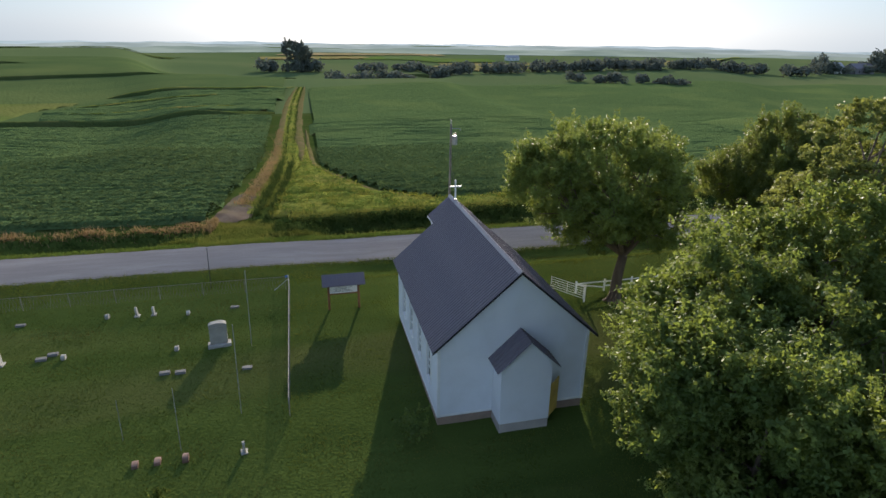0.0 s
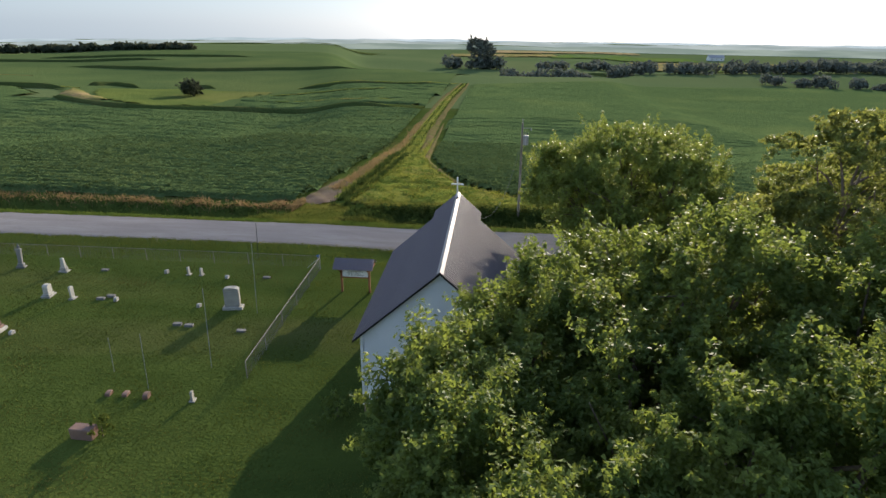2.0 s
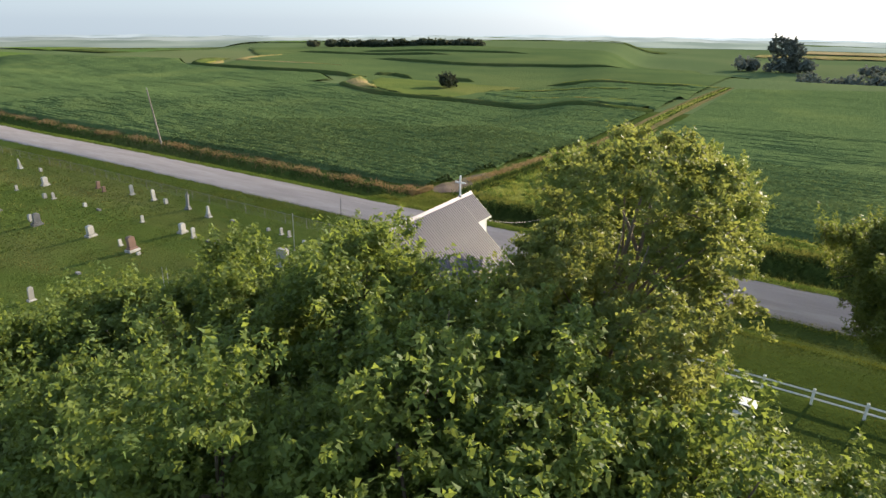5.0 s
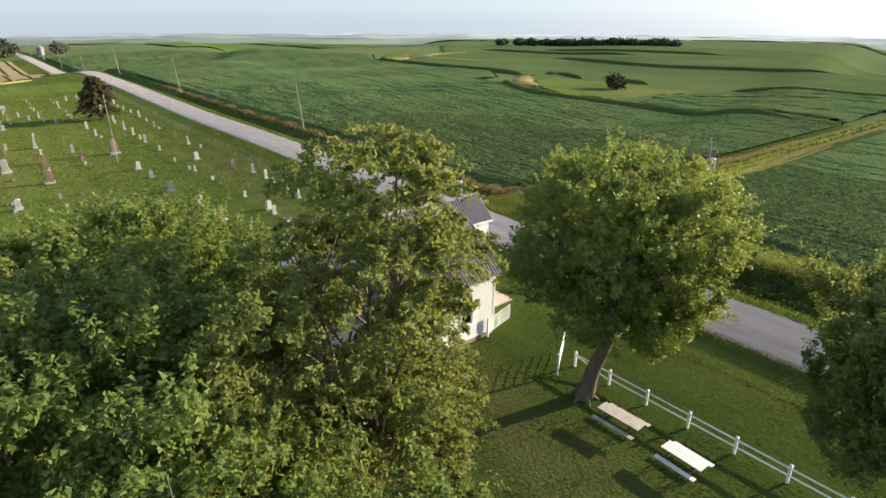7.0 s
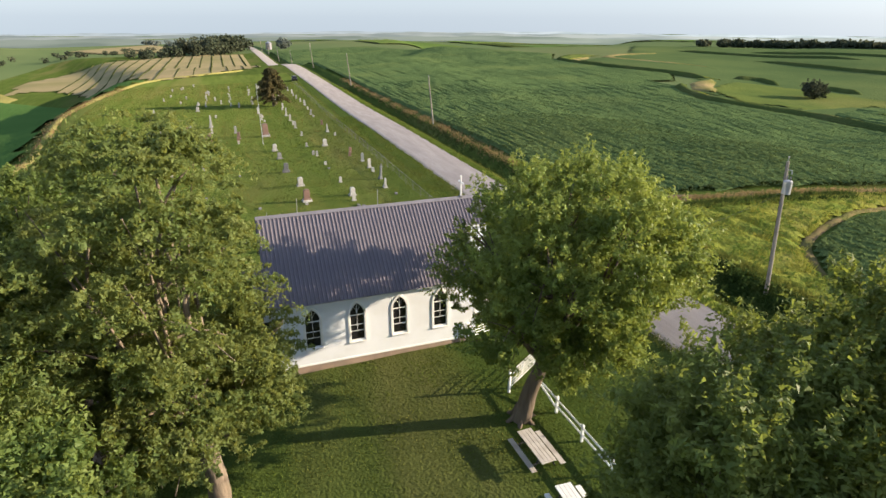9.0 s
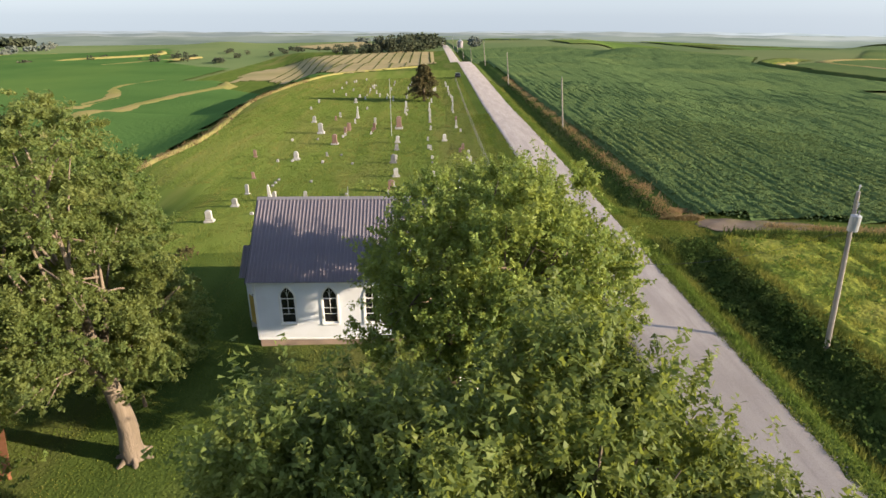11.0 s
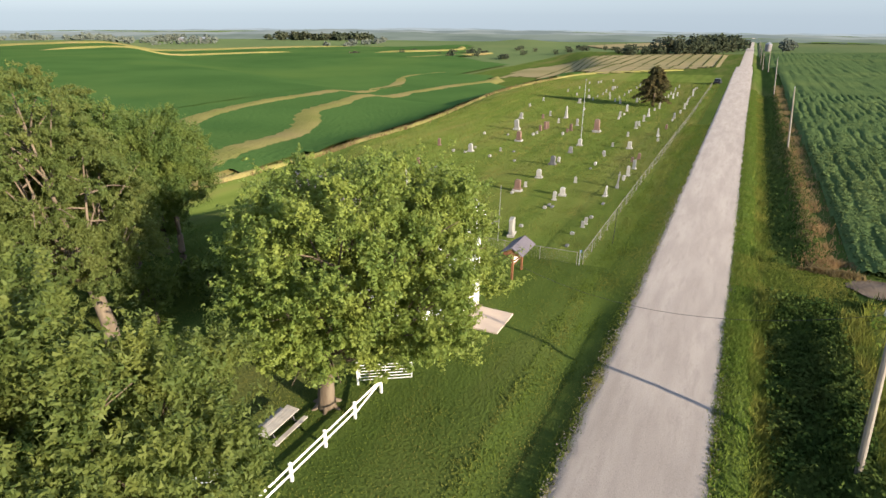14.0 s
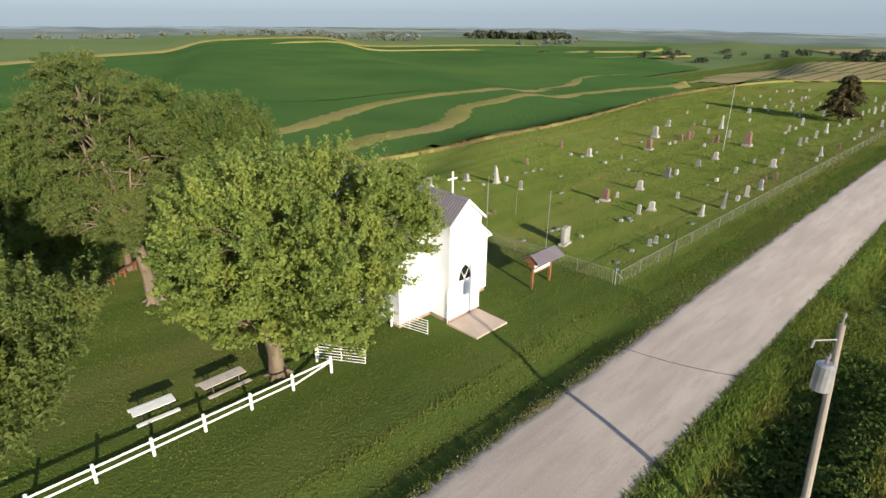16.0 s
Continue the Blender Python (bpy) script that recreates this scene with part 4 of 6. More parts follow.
# ---- trees ----
def leaves(rng, blobs, count, size, lump=0.7, tall=1.2, up=0.5, loose=0.6, droop=0.0, per=34, slim=0.36, girth=0.36, gaps=1.6, spread_r=0.0):
    """Corners of many small leaves on leafy shoots; the shoots stand in tufts that cover a crown of rounded masses (x, y, z, radius, half height)."""
    B = np.array(blobs, float)
    if spread_r:
        lump = spread_r * 2.2
    else:
        # break every mass into smaller uneven ones
        small = []
        for x, y, z, r, h in B:
            small.append((x, y, z, r * 0.74, h * 0.74))
            d = rng.normal(size=(11, 3)) + (0, 0, 0.15)
            d /= np.linalg.norm(d, axis=1)[:, None]
            for u in d:
                q, s = rng.uniform(0.55, 0.78), rng.uniform(0.28, 0.46)
                small.append((x + u[0] * r * q, y + u[1] * r * q, z + u[2] * h * q, r * s, r * s * rng.uniform(0.7, 1.0) * h / r))
        B = np.array(small)
    C, D, R = [], [], []
    for b in B:
        n = int(4 * math.pi * b[3] * (b[3] + 2 * b[4]) / 3 / (gaps * lump * lump)) + 3
        d = rng.normal(size=(n, 3))
        d[:, 2] += 0.2
        d /= np.linalg.norm(d, axis=1)[:, None]
        r = np.where(rng.random(n) < 0.78, rng.uniform(0.74, 1.05, n), rng.uniform(0.4, 0.75, n))
        c = b[:3] + d * r[:, None] * (b[3], b[3], b[4])
        C.append(c), D.append(d), R.append(lump * rng.uniform(0.5, 1.35, n))
    C, D, R = np.concatenate(C), np.concatenate(D), np.concatenate(R)
    deep = np.zeros(len(C), bool)
    for b in B:
        deep |= (((C - b[:3]) / (b[3], b[3], b[4])) ** 2).sum(1) < 0.45
    deep |= (D[:, 2] < -0.45) & (rng.random(len(C)) < 0.5)
    C, D, R = C[~deep], D[~deep], R[~deep]
    # shoots: each starts inside its tuft and points out and up
    m = count // per
    i = rng.choice(len(C), m, p=R ** 2 / (R ** 2).sum())
    ax = rng.normal(size=(m, 3)) + D[i] * 0.8
    ax[:, 2] = np.abs(ax[:, 2]) * 0.6 + up + 0.4 * D[i][:, 2]
    ax /= np.linalg.norm(ax, axis=1)[:, None]
    ax[:, 2] *= tall
    reach = R[i] * rng.uniform(0.75, 1.55, m) * np.where(rng.random(m) < 0.08, 1.5, 1.0)
    start = C[i] + rng.normal(size=(m, 3)) * (R[i] * 0.22)[:, None]
    k = np.repeat(np.arange(m), per)
    n = len(k)
    t = rng.random(n) ** 0.75
    o = rng.normal(size=(n, 3))
    o /= np.linalg.norm(o, axis=1)[:, None]
    wide = (reach[k] * girth) * (1.05 - 0.75 * t) * rng.uniform(0.3, 1.0, n)
    P = start[k] + ax[k] * (reach[k] * t)[:, None] + o * wide[:, None]
    P[:, 2] -= droop * (reach[k] * t) ** 2
    N = o * 0.55 + ax[k] * 0.2 + rng.normal(size=(n, 3)) * loose
    N[:, 2] += 0.45
    N /= np.linalg.norm(N, axis=1)[:, None]
    A = np.cross(N, rng.normal(size=(n, 3)))
    A /= np.linalg.norm(A, axis=1)[:, None]
    S = np.cross(N, A)
    L = (size * rng.uniform(0.55, 1.35, n))[:, None]
    return np.stack([P - A * L * 0.5 + S * L * slim, P - A * L * 0.5 - S * L * slim, P + A * L * 0.62], 1).reshape(-1, 3)


def bough(bm, pts, r0, r1, n=7):
    """A tapering, bending limb through points."""
    L = smooth_line(pts, 5)
    rings = []
    for i, p in enumerate(L):
        t = L[min(i + 1, len(L) - 1)] - L[max(i - 1, 0)]
        q = Vector(t).to_track_quat("Z", "Y")
        r = r0 + (r1 - r0) * i / (len(L) - 1)
        rings.append([bm.verts.new(Vector(p) + q @ Vector((r * math.cos(a), r * math.sin(a), 0))) for a in [2 * math.pi * k / n for k in range(n)]])
    for a, b in zip(rings, rings[1:]):
        for k in range(n):
            bm.faces.new((a[k], a[(k + 1) % n], b[(k + 1) % n], b[k]))
    bm.faces.new(rings[-1])


def tree(name, base, fork, blobs, count, size, leaf, bark, trunk_r, label, seed, category="tree", **how):
    """A tree: trunk from base to fork, a limb to each mass of the crown with side branches, and the crown's leaves."""
    rng = np.random.default_rng(seed)
    bx, by = base
    bz = float(land(bx, by)) - 0.1
    top = tagged(empty(name, (bx, by, bz)), label, category)
    inv = Matrix.Translation((-bx, -by, -bz))
    bm = bmesh.new()
    f = np.array(fork, float)
    b0 = np.array((bx, by, bz))
    mid = (b0 + f) / 2 + (rng.random(3) - 0.5) * 0.3
    bough(bm, [b0, b0 * 0.8 + f * 0.2, mid, f], trunk_r * 1.25, trunk_r * 0.8, 10)
    for k in range(6):
        a = 2 * math.pi * k / 6 + seed
        bough(bm, [b0 + (math.cos(a) * trunk_r * 1.9, math.sin(a) * trunk_r * 1.9, 0.02), b0 + (math.cos(a) * trunk_r * 1.1, math.sin(a) * trunk_r * 1.1, 0.3), b0 + (math.cos(a) * trunk_r * 0.5, math.sin(a) * trunk_r * 0.5, 0.9)], trunk_r * 0.3, trunk_r * 0.3, 6)
    bmesh.ops.transform(bm, matrix=inv, verts=bm.verts)
    part("trunk", bm, bark, top, smooth=True)
    for i, b in enumerate(blobs):
        c = np.array(b[:3])
        bm = bmesh.new()
        m = f * 0.45 + c * 0.55 + (rng.random(3) - 0.5) * 0.8
        tip = c + (0, 0, b[4] * 0.55)
        bough(bm, [f, f * 0.7 + c * 0.3 + (0, 0, 0.2), m, tip], trunk_r * 0.5, 0.03, 7)
        for k in range(5):
            d = rng.normal(size=3)
            d /= np.linalg.norm(d)
            s = m * (1 - k / 6) + tip * (k / 6)
            e = c + d * np.array([b[3], b[3], b[4]]) * 0.97
            bough(bm, [s, (s + e) / 2 + (0, 0, 0.35), e], 0.07, 0.012, 5)
        bmesh.ops.transform(bm, matrix=inv, verts=bm.verts)
        part("limb", bm, bark, top, smooth=True)
    V = leaves(rng, blobs, count, size, **how) - b0
    quads("crown", V, leaf, top, 3)
    return top


def grown(blobs, c, k):
    """The masses moved outward from a centre by a factor."""
    return [tuple(c[a] + (b[a] - c[a]) * k for a in range(3)) + (b[3] * 1.05, b[4] * 1.05) for b in blobs]


tree("maple_tree", (13.6, 0.3), (14.3, 0.9, 3.6), grown([(12.8, 2.8, 9.9, 3.9, 4.0), (10.0, 2.2, 8.0, 2.8, 3.2), (16.0, 4.0, 9.0, 3.2, 3.6), (13.0, 5.9, 8.6, 2.7, 2.8), (15.0, 0.6, 8.7, 3.0, 3.2), (11.6, -0.6, 8.0, 2.8, 3.2), (12.6, 3.2, 6.0, 4.0, 2.3)], (13.0, 2.6, 7.6), 1.1)
     + [(14.0, 4.8, 5.0, 2.0, 1.6), (8.5, 3.2, 7.7, 2.2, 2.1), (8.6, 4.3, 9.7, 2.0, 1.9), (10.8, 3.8, 5.2, 2.0, 1.6), (16.2, 2.2, 5.2, 2.0, 1.7), (15.2, 1.6, 6.6, 2.5, 2.4), (13.4, 3.4, 7.4, 2.6, 2.8), (17.2, 1.0, 7.6, 2.3, 2.3), (13.8, 7.4, 7.0, 2.0, 2.2), (15.6, -1.4, 6.4, 2.0, 1.9), (8.2, 5.0, 8.2, 2.1, 2.1), (11.6, 5.6, 5.4, 1.9, 1.7)],
     250000, 0.138, MAPLE, BARK, 0.42, "full green maple with a leaning trunk beside the church", 11, lump=0.74, tall=1.1, up=0.35, per=48, gaps=2.5)
tree("locust_tree", (15.2, -14.5), (15.6, -14.6, 4.4), grown([(17.0, -15.0, 13.1, 2.8, 3.1), (14.9, -14.2, 10.2, 2.7, 3.2), (17.6, -15.0, 11.0, 2.5, 3.6), (17.0, -17.4, 11.0, 3.1, 3.7), (13.4, -15.4, 9.4, 2.6, 3.1), (16.6, -15.0, 7.4, 3.4, 2.5)], (16.6, -15, 9.5), 1.08)
     + [(17.3, -14.4, 15.0, 1.8, 1.9), (18.2, -14.9, 7.0, 2.4, 2.2), (15.0, -17.2, 6.2, 2.6, 2.2), (14.2, -12.3, 7.4, 1.6, 2.2), (15.7, -12.6, 5.7, 1.4, 1.4), (17.4, -17.4, 5.7, 2.4, 1.8)],
     218000, 0.128, ASH, PALE_BARK, 0.45, "tall feathery-leaved tree with a broken pale trunk", 12, lump=0.66, loose=0.8, tall=0.55, up=0.1, droop=0.35, per=70, slim=0.3)
MAPLES = [((2.2, -26.0), [(3.1, -25.2, 8.0, 2.8, 3.4), (2.5, -26.8, 5.4, 2.1, 2.8), (3.9, -28.2, 8.2, 2.3, 3.1), (4.6, -29.2, 7.6, 2.8, 3.2), (2.4, -26.4, 3.4, 2.5, 2.4), (4.2, -28.8, 3.6, 2.4, 2.4)]),
          ((4.8, -20.5), [(5.0, -20.6, 8.4, 2.9, 3.5), (2.4, -23.2, 8.4, 2.2, 3.1), (3.5, -22.6, 8.0, 2.6, 3.2), (6.6, -18.8, 8.0, 2.7, 3.4)]),
          ((9.0, -20.0), [(9.0, -18.2, 9.2, 3.1, 3.5), (7.6, -22.6, 8.8, 3.0, 3.4), (11.2, -20.4, 10.9, 3.0, 3.5), (9.4, -20.6, 9.9, 2.3, 2.8)]),
          ((9.8, -26.0), [(9.6, -26.0, 8.7, 3.0, 3.7), (6.6, -25.6, 7.9, 2.8, 3.3), (12.6, -26.2, 10.0, 2.8, 3.4), (9.8, -26.2, 4.2, 2.8, 2.6)]),
          ((14.6, -21.8), [(14.2, -21.2, 10.6, 3.1, 3.6), (15.6, -24.6, 10.4, 2.9, 3.4), (17.6, -21.4, 10.2, 2.9, 3.5)]),
          ((20.2, -21.0), [(20.2, -21.2, 9.7, 2.5, 3.0), (20.2, -20.8, 6.8, 2.7, 2.6), (21.6, -18.6, 6.6, 2.5, 2.9), (19.6, -23.4, 7.2, 2.6, 2.9), (20.4, -20.2, 4.4, 2.8, 2.6)])]
for i, (b, blobs) in enumerate(MAPLES):
    blobs = [(x, y, z + 0.2, r * 1.06, h * 1.12) for x, y, z, r, h in blobs]
    tree("boxelder_tree", b, (b[0], b[1], 3.2), blobs, (39000 if b[1] < -25 else 33500) * len(blobs), 0.118 if b[1] < -25 else 0.132, BOXELDER, BARK, 0.28, "bushy light green tree with upright leafy shoots", 20 + i, lump=0.62, tall=1.2, up=0.5, per=52, slim=0.34, girth=0.46, gaps=2.2, loose=0.5)
tree("elm_tree", (28.6, 3.0), (28.6, 2.8, 3.0), [(28.6, 3.2, 9.3, 3.5, 4.3), (26.8, 5.6, 6.8, 2.3, 3.0), (30.6, 5.6, 7.6, 2.9, 3.6), (26.9, -0.4, 7.6, 2.9, 3.5), (29.6, 0.2, 9.0, 2.9, 3.8), (25.7, 1.8, 6.6, 2.0, 2.6), (28.0, -1.9, 8.6, 2.2, 2.9), (28.1, -3.1, 9.9, 1.7, 2.2), (27.0, -2.7, 8.3, 1.6, 2.2), (24.3, 3.4, 7.7, 1.8, 2.4)],
     255000, 0.146, DEEP, BARK, 0.35, "dense dark green tree behind the white fence", 31, lump=0.68, tall=1.5, up=0.85, per=60, slim=0.28, girth=0.40, gaps=2.2, loose=0.5)


def blob_wood(name, places, rng, leaf, label, category, each=60, size=1.6):
    """Far woods: many uneven crowns of large leaf masses, (x, y, height, radius) each, in one object."""
    out = []
    for x, y, h, r in places:
        z = float(gz(x, y))
        n = each
        d = rng.normal(size=(n, 3))
        d /= np.linalg.norm(d, axis=1)[:, None]
        q = rng.random(n) ** 0.3 * (1 + 0.25 * np.sin(d[:, 0] * 5 + x) * np.cos(d[:, 1] * 4 + y))
        P = np.array((x, y, z + h * 0.55)) + d * q[:, None] * (r, r, h * 0.5)
        N = rng.normal(size=(n, 3)) + d
        N /= np.linalg.norm(N, axis=1)[:, None]
        A = np.cross(N, rng.normal(size=(n, 3)))
        A /= np.linalg.norm(A, axis=1)[:, None]
        S = np.cross(N, A)
        L = (size * r / 4 * rng.uniform(0.6, 1.2, n))[:, None]
        out.append(np.stack([P - A * L, P + S * L * 0.8, P + A * L, P - S * L * 0.8], 1).reshape(-1, 3))
    return tagged(quads(name, np.concatenate(out), leaf), label, category, kind="stuff")


rng = np.random.default_rng(8)


def along(points, step, wide, h, r):
    L = smooth_line(points, 12)
    D = np.r_[0, np.cumsum(np.linalg.norm(np.diff(L, axis=0), axis=1))]
    out = []
    for s in np.arange(0, D[-1], step):
        x, y = np.interp(s, D, L[:, 0]), np.interp(s, D, L[:, 1])
        out.append((x + rng.normal(0, wide), y + rng.normal(0, wide), h * rng.uniform(0.7, 1.25), r * rng.uniform(0.7, 1.3)))
    return out


blob_wood("far_wood", along([(-396, 398), (-320, 422), (-246, 450)], 2.4, 3, 5.8, 5), rng, FAR_WOOD, "dark wood on a far hilltop", "trees", 110, 1.2)
blob_wood("far_wood", along([(-715, -658), (-760, -600), (-812, -545)], 3.4, 7, 11, 7), rng, FAR_WOOD, "dark wood on a far hilltop", "trees", 100, 1.2)
blob_wood("farm_grove", along([(-425, -30), (-455, -18), (-500, -8), (-545, 2)], 3.0, 6, 11, 6) + along([(-405, -60), (-430, -45)], 4, 3, 7, 4), rng, FAR_WOOD, "dark grove of trees beside the road", "trees", 170, 0.9)
blob_wood("valley_wood", along([(15, 322), (70, 326), (140, 332), (230, 345), (330, 355)], 3.2, 7, 6.5, 4.5) + along([(130, 258), (150, 240), (175, 222)], 4, 3, 4.5, 3) + along([(60, 480), (200, 520), (420, 560)], 6, 12, 6, 6) + along([(330, 330), (430, 360)], 9, 8, 8, 5), rng, HAZED_WOOD, "dark trees along a valley", "trees", 150, 0.9)
blob_wood("farm_windbreak", along([(440, 352), (455, 362), (480, 372)], 3.0, 3, 16, 5) + along([(398, 366), (404, 372)], 3, 2, 13, 5) + along([(-545, 38), (-552, 46)], 3, 2, 8, 4) + along([(-610, -735), (-590, -740), (-560, -745)], 5, 4, 9, 5), rng, HAZED_WOOD, "dark trees round far farm buildings", "trees", 120, 1.2)
far_lines = []
for k in range(30):
    a, r = rng.uniform(0, 2 * math.pi), 720 * (1.4 ** rng.random())
    x, y = r * math.cos(a), r * math.sin(a)
    if abs(y - 15) < 40 or y > 60:
        continue
    q, w = rng.uniform(-0.5, 0.5), rng.uniform(20, 150)
    far_lines += along([(x - w * math.cos(q), y - w * math.sin(q)), (x, y), (x + w * math.cos(q), y + w * math.sin(q))], 9 + r / 150, 8, 6, 4 + r / 500)
blob_wood("distant_treeline", far_lines, rng, HAZED_WOOD, "distant dark tree lines and groves", "trees", 34, 1.5)

scattered = [(rng.uniform(-640, -400), rng.uniform(-300, -70), rng.uniform(2.5, 5.0), rng.uniform(2.0, 4.2)) for _ in range(70)]
blob_wood("pasture_bushes", [p for p in scattered if p[1] > -0.9 * (p[0] + 400) - 330], rng, FAR_WOOD, "dark bushes scattered over a far pasture", "bushes", 60, 1.1)

# single trees that stand out in the fields
def shrub(name, x, y, h, r, leaf, label, n, size, seed, category="bush", trunk=True):
    g = np.random.default_rng(seed)
    z = float(land(x, y))
    top = tagged(empty(name, (x, y, z)), label, category)
    bm = bmesh.new()
    bough(bm, [np.array((0, 0, -0.2)), np.array((0.05, 0, h * 0.3)), np.array((0, 0.05, h * 0.7))], 0.05 * r, 0.015 * r, 6)
    part("trunk", bm, BARK, top, smooth=True)
    blobs = [(g.normal(0, 0.35 * r), g.normal(0, 0.35 * r), h * (0.35 + 0.35 * g.random()), 0.55 * r, 0.32 * h) for _ in range(6)]
    quads("crown", leaves(g, blobs, n, size, spread_r=0.12 * r), leaf, top, 3)


shrub("lone_tree", -9.5, 474, 24, 10, HAZED_WOOD, "tall lone tree at the end of the field lane", 9000, 1.3, 41, "tree")
blob_wood("lone_tree_thicket", along([(-42, 470), (-20, 472), (8, 476)], 4, 4, 8, 5), rng, HAZED_WOOD, "dark thicket under a lone tree", "trees", 90, 1.2)
shrub("round_bush", -104, 167, 4.6, 4.2, FAR_WOOD, "round dark bush in the middle of a field", 7000, 0.5, 42)
shrub("low_bush", -4.5, -11.6, 1.1, 1.2, BOXELDER, "small leafy bush at the corner of the church", 1500, 0.14, 43)
shrub("low_bush", -16.2, -14.3, 1.0, 0.7, ROUGH_GRASS, "small dry bush beside a stone", 900, 0.12, 44)
shrub("low_bush", -9.6, -21.6, 0.9, 1.0, NEEDLES, "low brown bush in the lawn", 1200, 0.12, 45)


def conifer(x, y, h, r, label):
    g = np.random.default_rng(61)
    z = float(land(x, y))
    top = tagged(empty("conifer", (x, y, z)), label, "tree")
    bm = bmesh.new()
    bough(bm, [np.array((0, 0, -0.2)), np.array((0.1, 0, h * 0.5)), np.array((0, 0, h * 0.97))], 0.32, 0.03, 8)
    part("trunk", bm, BARK, top, smooth=True)
    P = []
    for k in range(150):
        t = g.random() ** 0.8
        zz, a = h * (0.12 + 0.86 * t), g.uniform(0, 2 * math.pi)
        reach = r * min(1.0, 0.62 + 1.6 * t) * (1.03 - t) ** 0.52 * g.uniform(0.35, 1.15)
        for s in np.linspace(0.25, 1, 16):
            for _ in range(7):
                P.append((reach * s * math.cos(a) + g.normal(0, 0.16), reach * s * math.sin(a) + g.normal(0, 0.16), zz - 0.35 * reach * s * s + 0.3 * s + g.normal(0, 0.12)))
    P = np.array(P)
    n = len(P)
    N = g.normal(size=(n, 3))
    N /= np.linalg.norm(N, axis=1)[:, None]
    A = np.cross(N, g.normal(size=(n, 3)))
    A /= np.linalg.norm(A, axis=1)[:, None]
    S = np.cross(N, A)
    quads("crown", np.stack([P - A * 0.3, P + S * 0.1, P + A * 0.3, P - S * 0.1], 1).reshape(-1, 3), NEEDLES, top)


conifer(-115, -1.6, 8.9, 5.0, "brownish conifer standing among the graves")

for i, (x, y, h, r) in enumerate(((11.2, -15.8, 3.6, 2.4), (6.8, -15.6, 3.0, 1.9), (17.6, -20.4, 5.0, 2.8), (22.2, -20.6, 4.4, 2.4))):
    shrub("understory_bush", x, y, h, r, BOXELDER, "dark leafy bush in the shade of the trees", 9000, 0.19, 80 + i)

# ---- things round the church ----
def kiosk():
    k = tagged(empty("notice_board", (-6.9, 3.5, float(land(-6.9, 3.5)))), "red-brown timber notice board with a small metal roof", "notice board")
    for s in (-1, 1):
        part("post", fused(lambda b: box(b, (s * 1.1 - 0.08, -0.08, -0.3), (s * 1.1 + 0.08, 0.08, 2.3), 0.01)), STAIN, k)
        for t in (-1, 1):
            part("brace", fused(lambda b: rod(b, (s * 1.1, 0, 1.55), (s * 1.1, t * 0.72, 2.2), 0.05, n=4)), STAIN, k)
        part("gable_board", fused(lambda b: prism(b, [(-0.78, 2.18), (0.78, 2.18), (0, 2.72)], "x", min(s * 1.42, s * 1.46), max(s * 1.42, s * 1.46))), STAIN, k)
        part("tie_beam", fused(lambda b: box(b, (s * 1.1 - 0.07, -0.8, 2.16), (s * 1.1 + 0.07, 0.8, 2.28), 0.008)), STAIN, k)
    part("top_beam", fused(lambda b: box(b, (-1.4, -0.06, 2.0), (1.4, 0.06, 2.14), 0.008)), STAIN, k)
    part("rail", fused(lambda b: box(b, (-1.02, -0.05, 1.22), (1.02, 0.05, 1.32), 0.008)), STAIN, k)
    board = part("board", fused(lambda b: box(b, (-1.01, -0.03, 1.33), (1.01, 0.03, 1.99))), TRIM, k, "white notice panel")
    for i in range(5):
        part("text_bar", fused(lambda b: box(b, (-0.7 + 0.08 * (i % 2), -0.036, 1.45 + 0.1 * i), (0.66 - 0.2 * (i % 3), -0.0305, 1.48 + 0.1 * i))), DARK, board)
    for s in (-1, 1):
        m = Matrix.Translation((0, 0, 2.86)) @ Matrix.Rotation(s * math.atan(0.62), 4, "X")
        slope = part("roof_slope", fused(lambda b: box(b, (-1.55, min(0, -s * 1.1), -0.03), (1.55, max(0, -s * 1.1), 0.0))), ROOF, k, "grey metal roof slope")
        slope.matrix_basis = m
        for i in range(10):
            rib = part("rib", fused(lambda b: box(b, (-1.5 + i * 0.333 - 0.03, min(0, -s * 1.1), 0.001), (-1.5 + i * 0.333 + 0.03, max(0, -s * 1.1), 0.022), 0.006)), ROOF, slope)


kiosk()


def picnic_table(x, y, turn, length, label, wood):
    t = tagged(empty("picnic_table", (x, y, float(land(x, y))), turn), label, "picnic table", "picnic tables by the white fence")
    h = length / 2
    for i in range(4):
        part("tabletop_board", fused(lambda b: box(b, (-h, -0.38 + i * 0.192, 0.74), (h, -0.38 + i * 0.192 + 0.18, 0.785), 0.006)), wood, t)
    for s in (-1, 1):
        part("bench_board", fused(lambda b: box(b, (-h, s * 0.76 - 0.13, 0.43), (h, s * 0.76 + 0.13, 0.475), 0.006)), wood, t)
        part("frame", fused(lambda b: rod(b, (s * h * 0.62, -0.62, 0.0), (s * h * 0.62, -0.25, 0.74), 0.03), lambda b: rod(b, (s * h * 0.62, 0.62, 0.0), (s * h * 0.62, 0.25, 0.74), 0.03),
                            lambda b: rod(b, (s * h * 0.62, -0.85, 0.42), (s * h * 0.62, 0.85, 0.42), 0.028)), DARK, t, "dark metal leg frame")
    return t


picnic_table(16.5, -0.4, 1.5, 2.4, "bleached wooden picnic table on dark metal legs", TABLE_WOOD)
picnic_table(20.1, -0.55, -2.0, 2.05, "white painted picnic table on dark metal legs", TRIM)


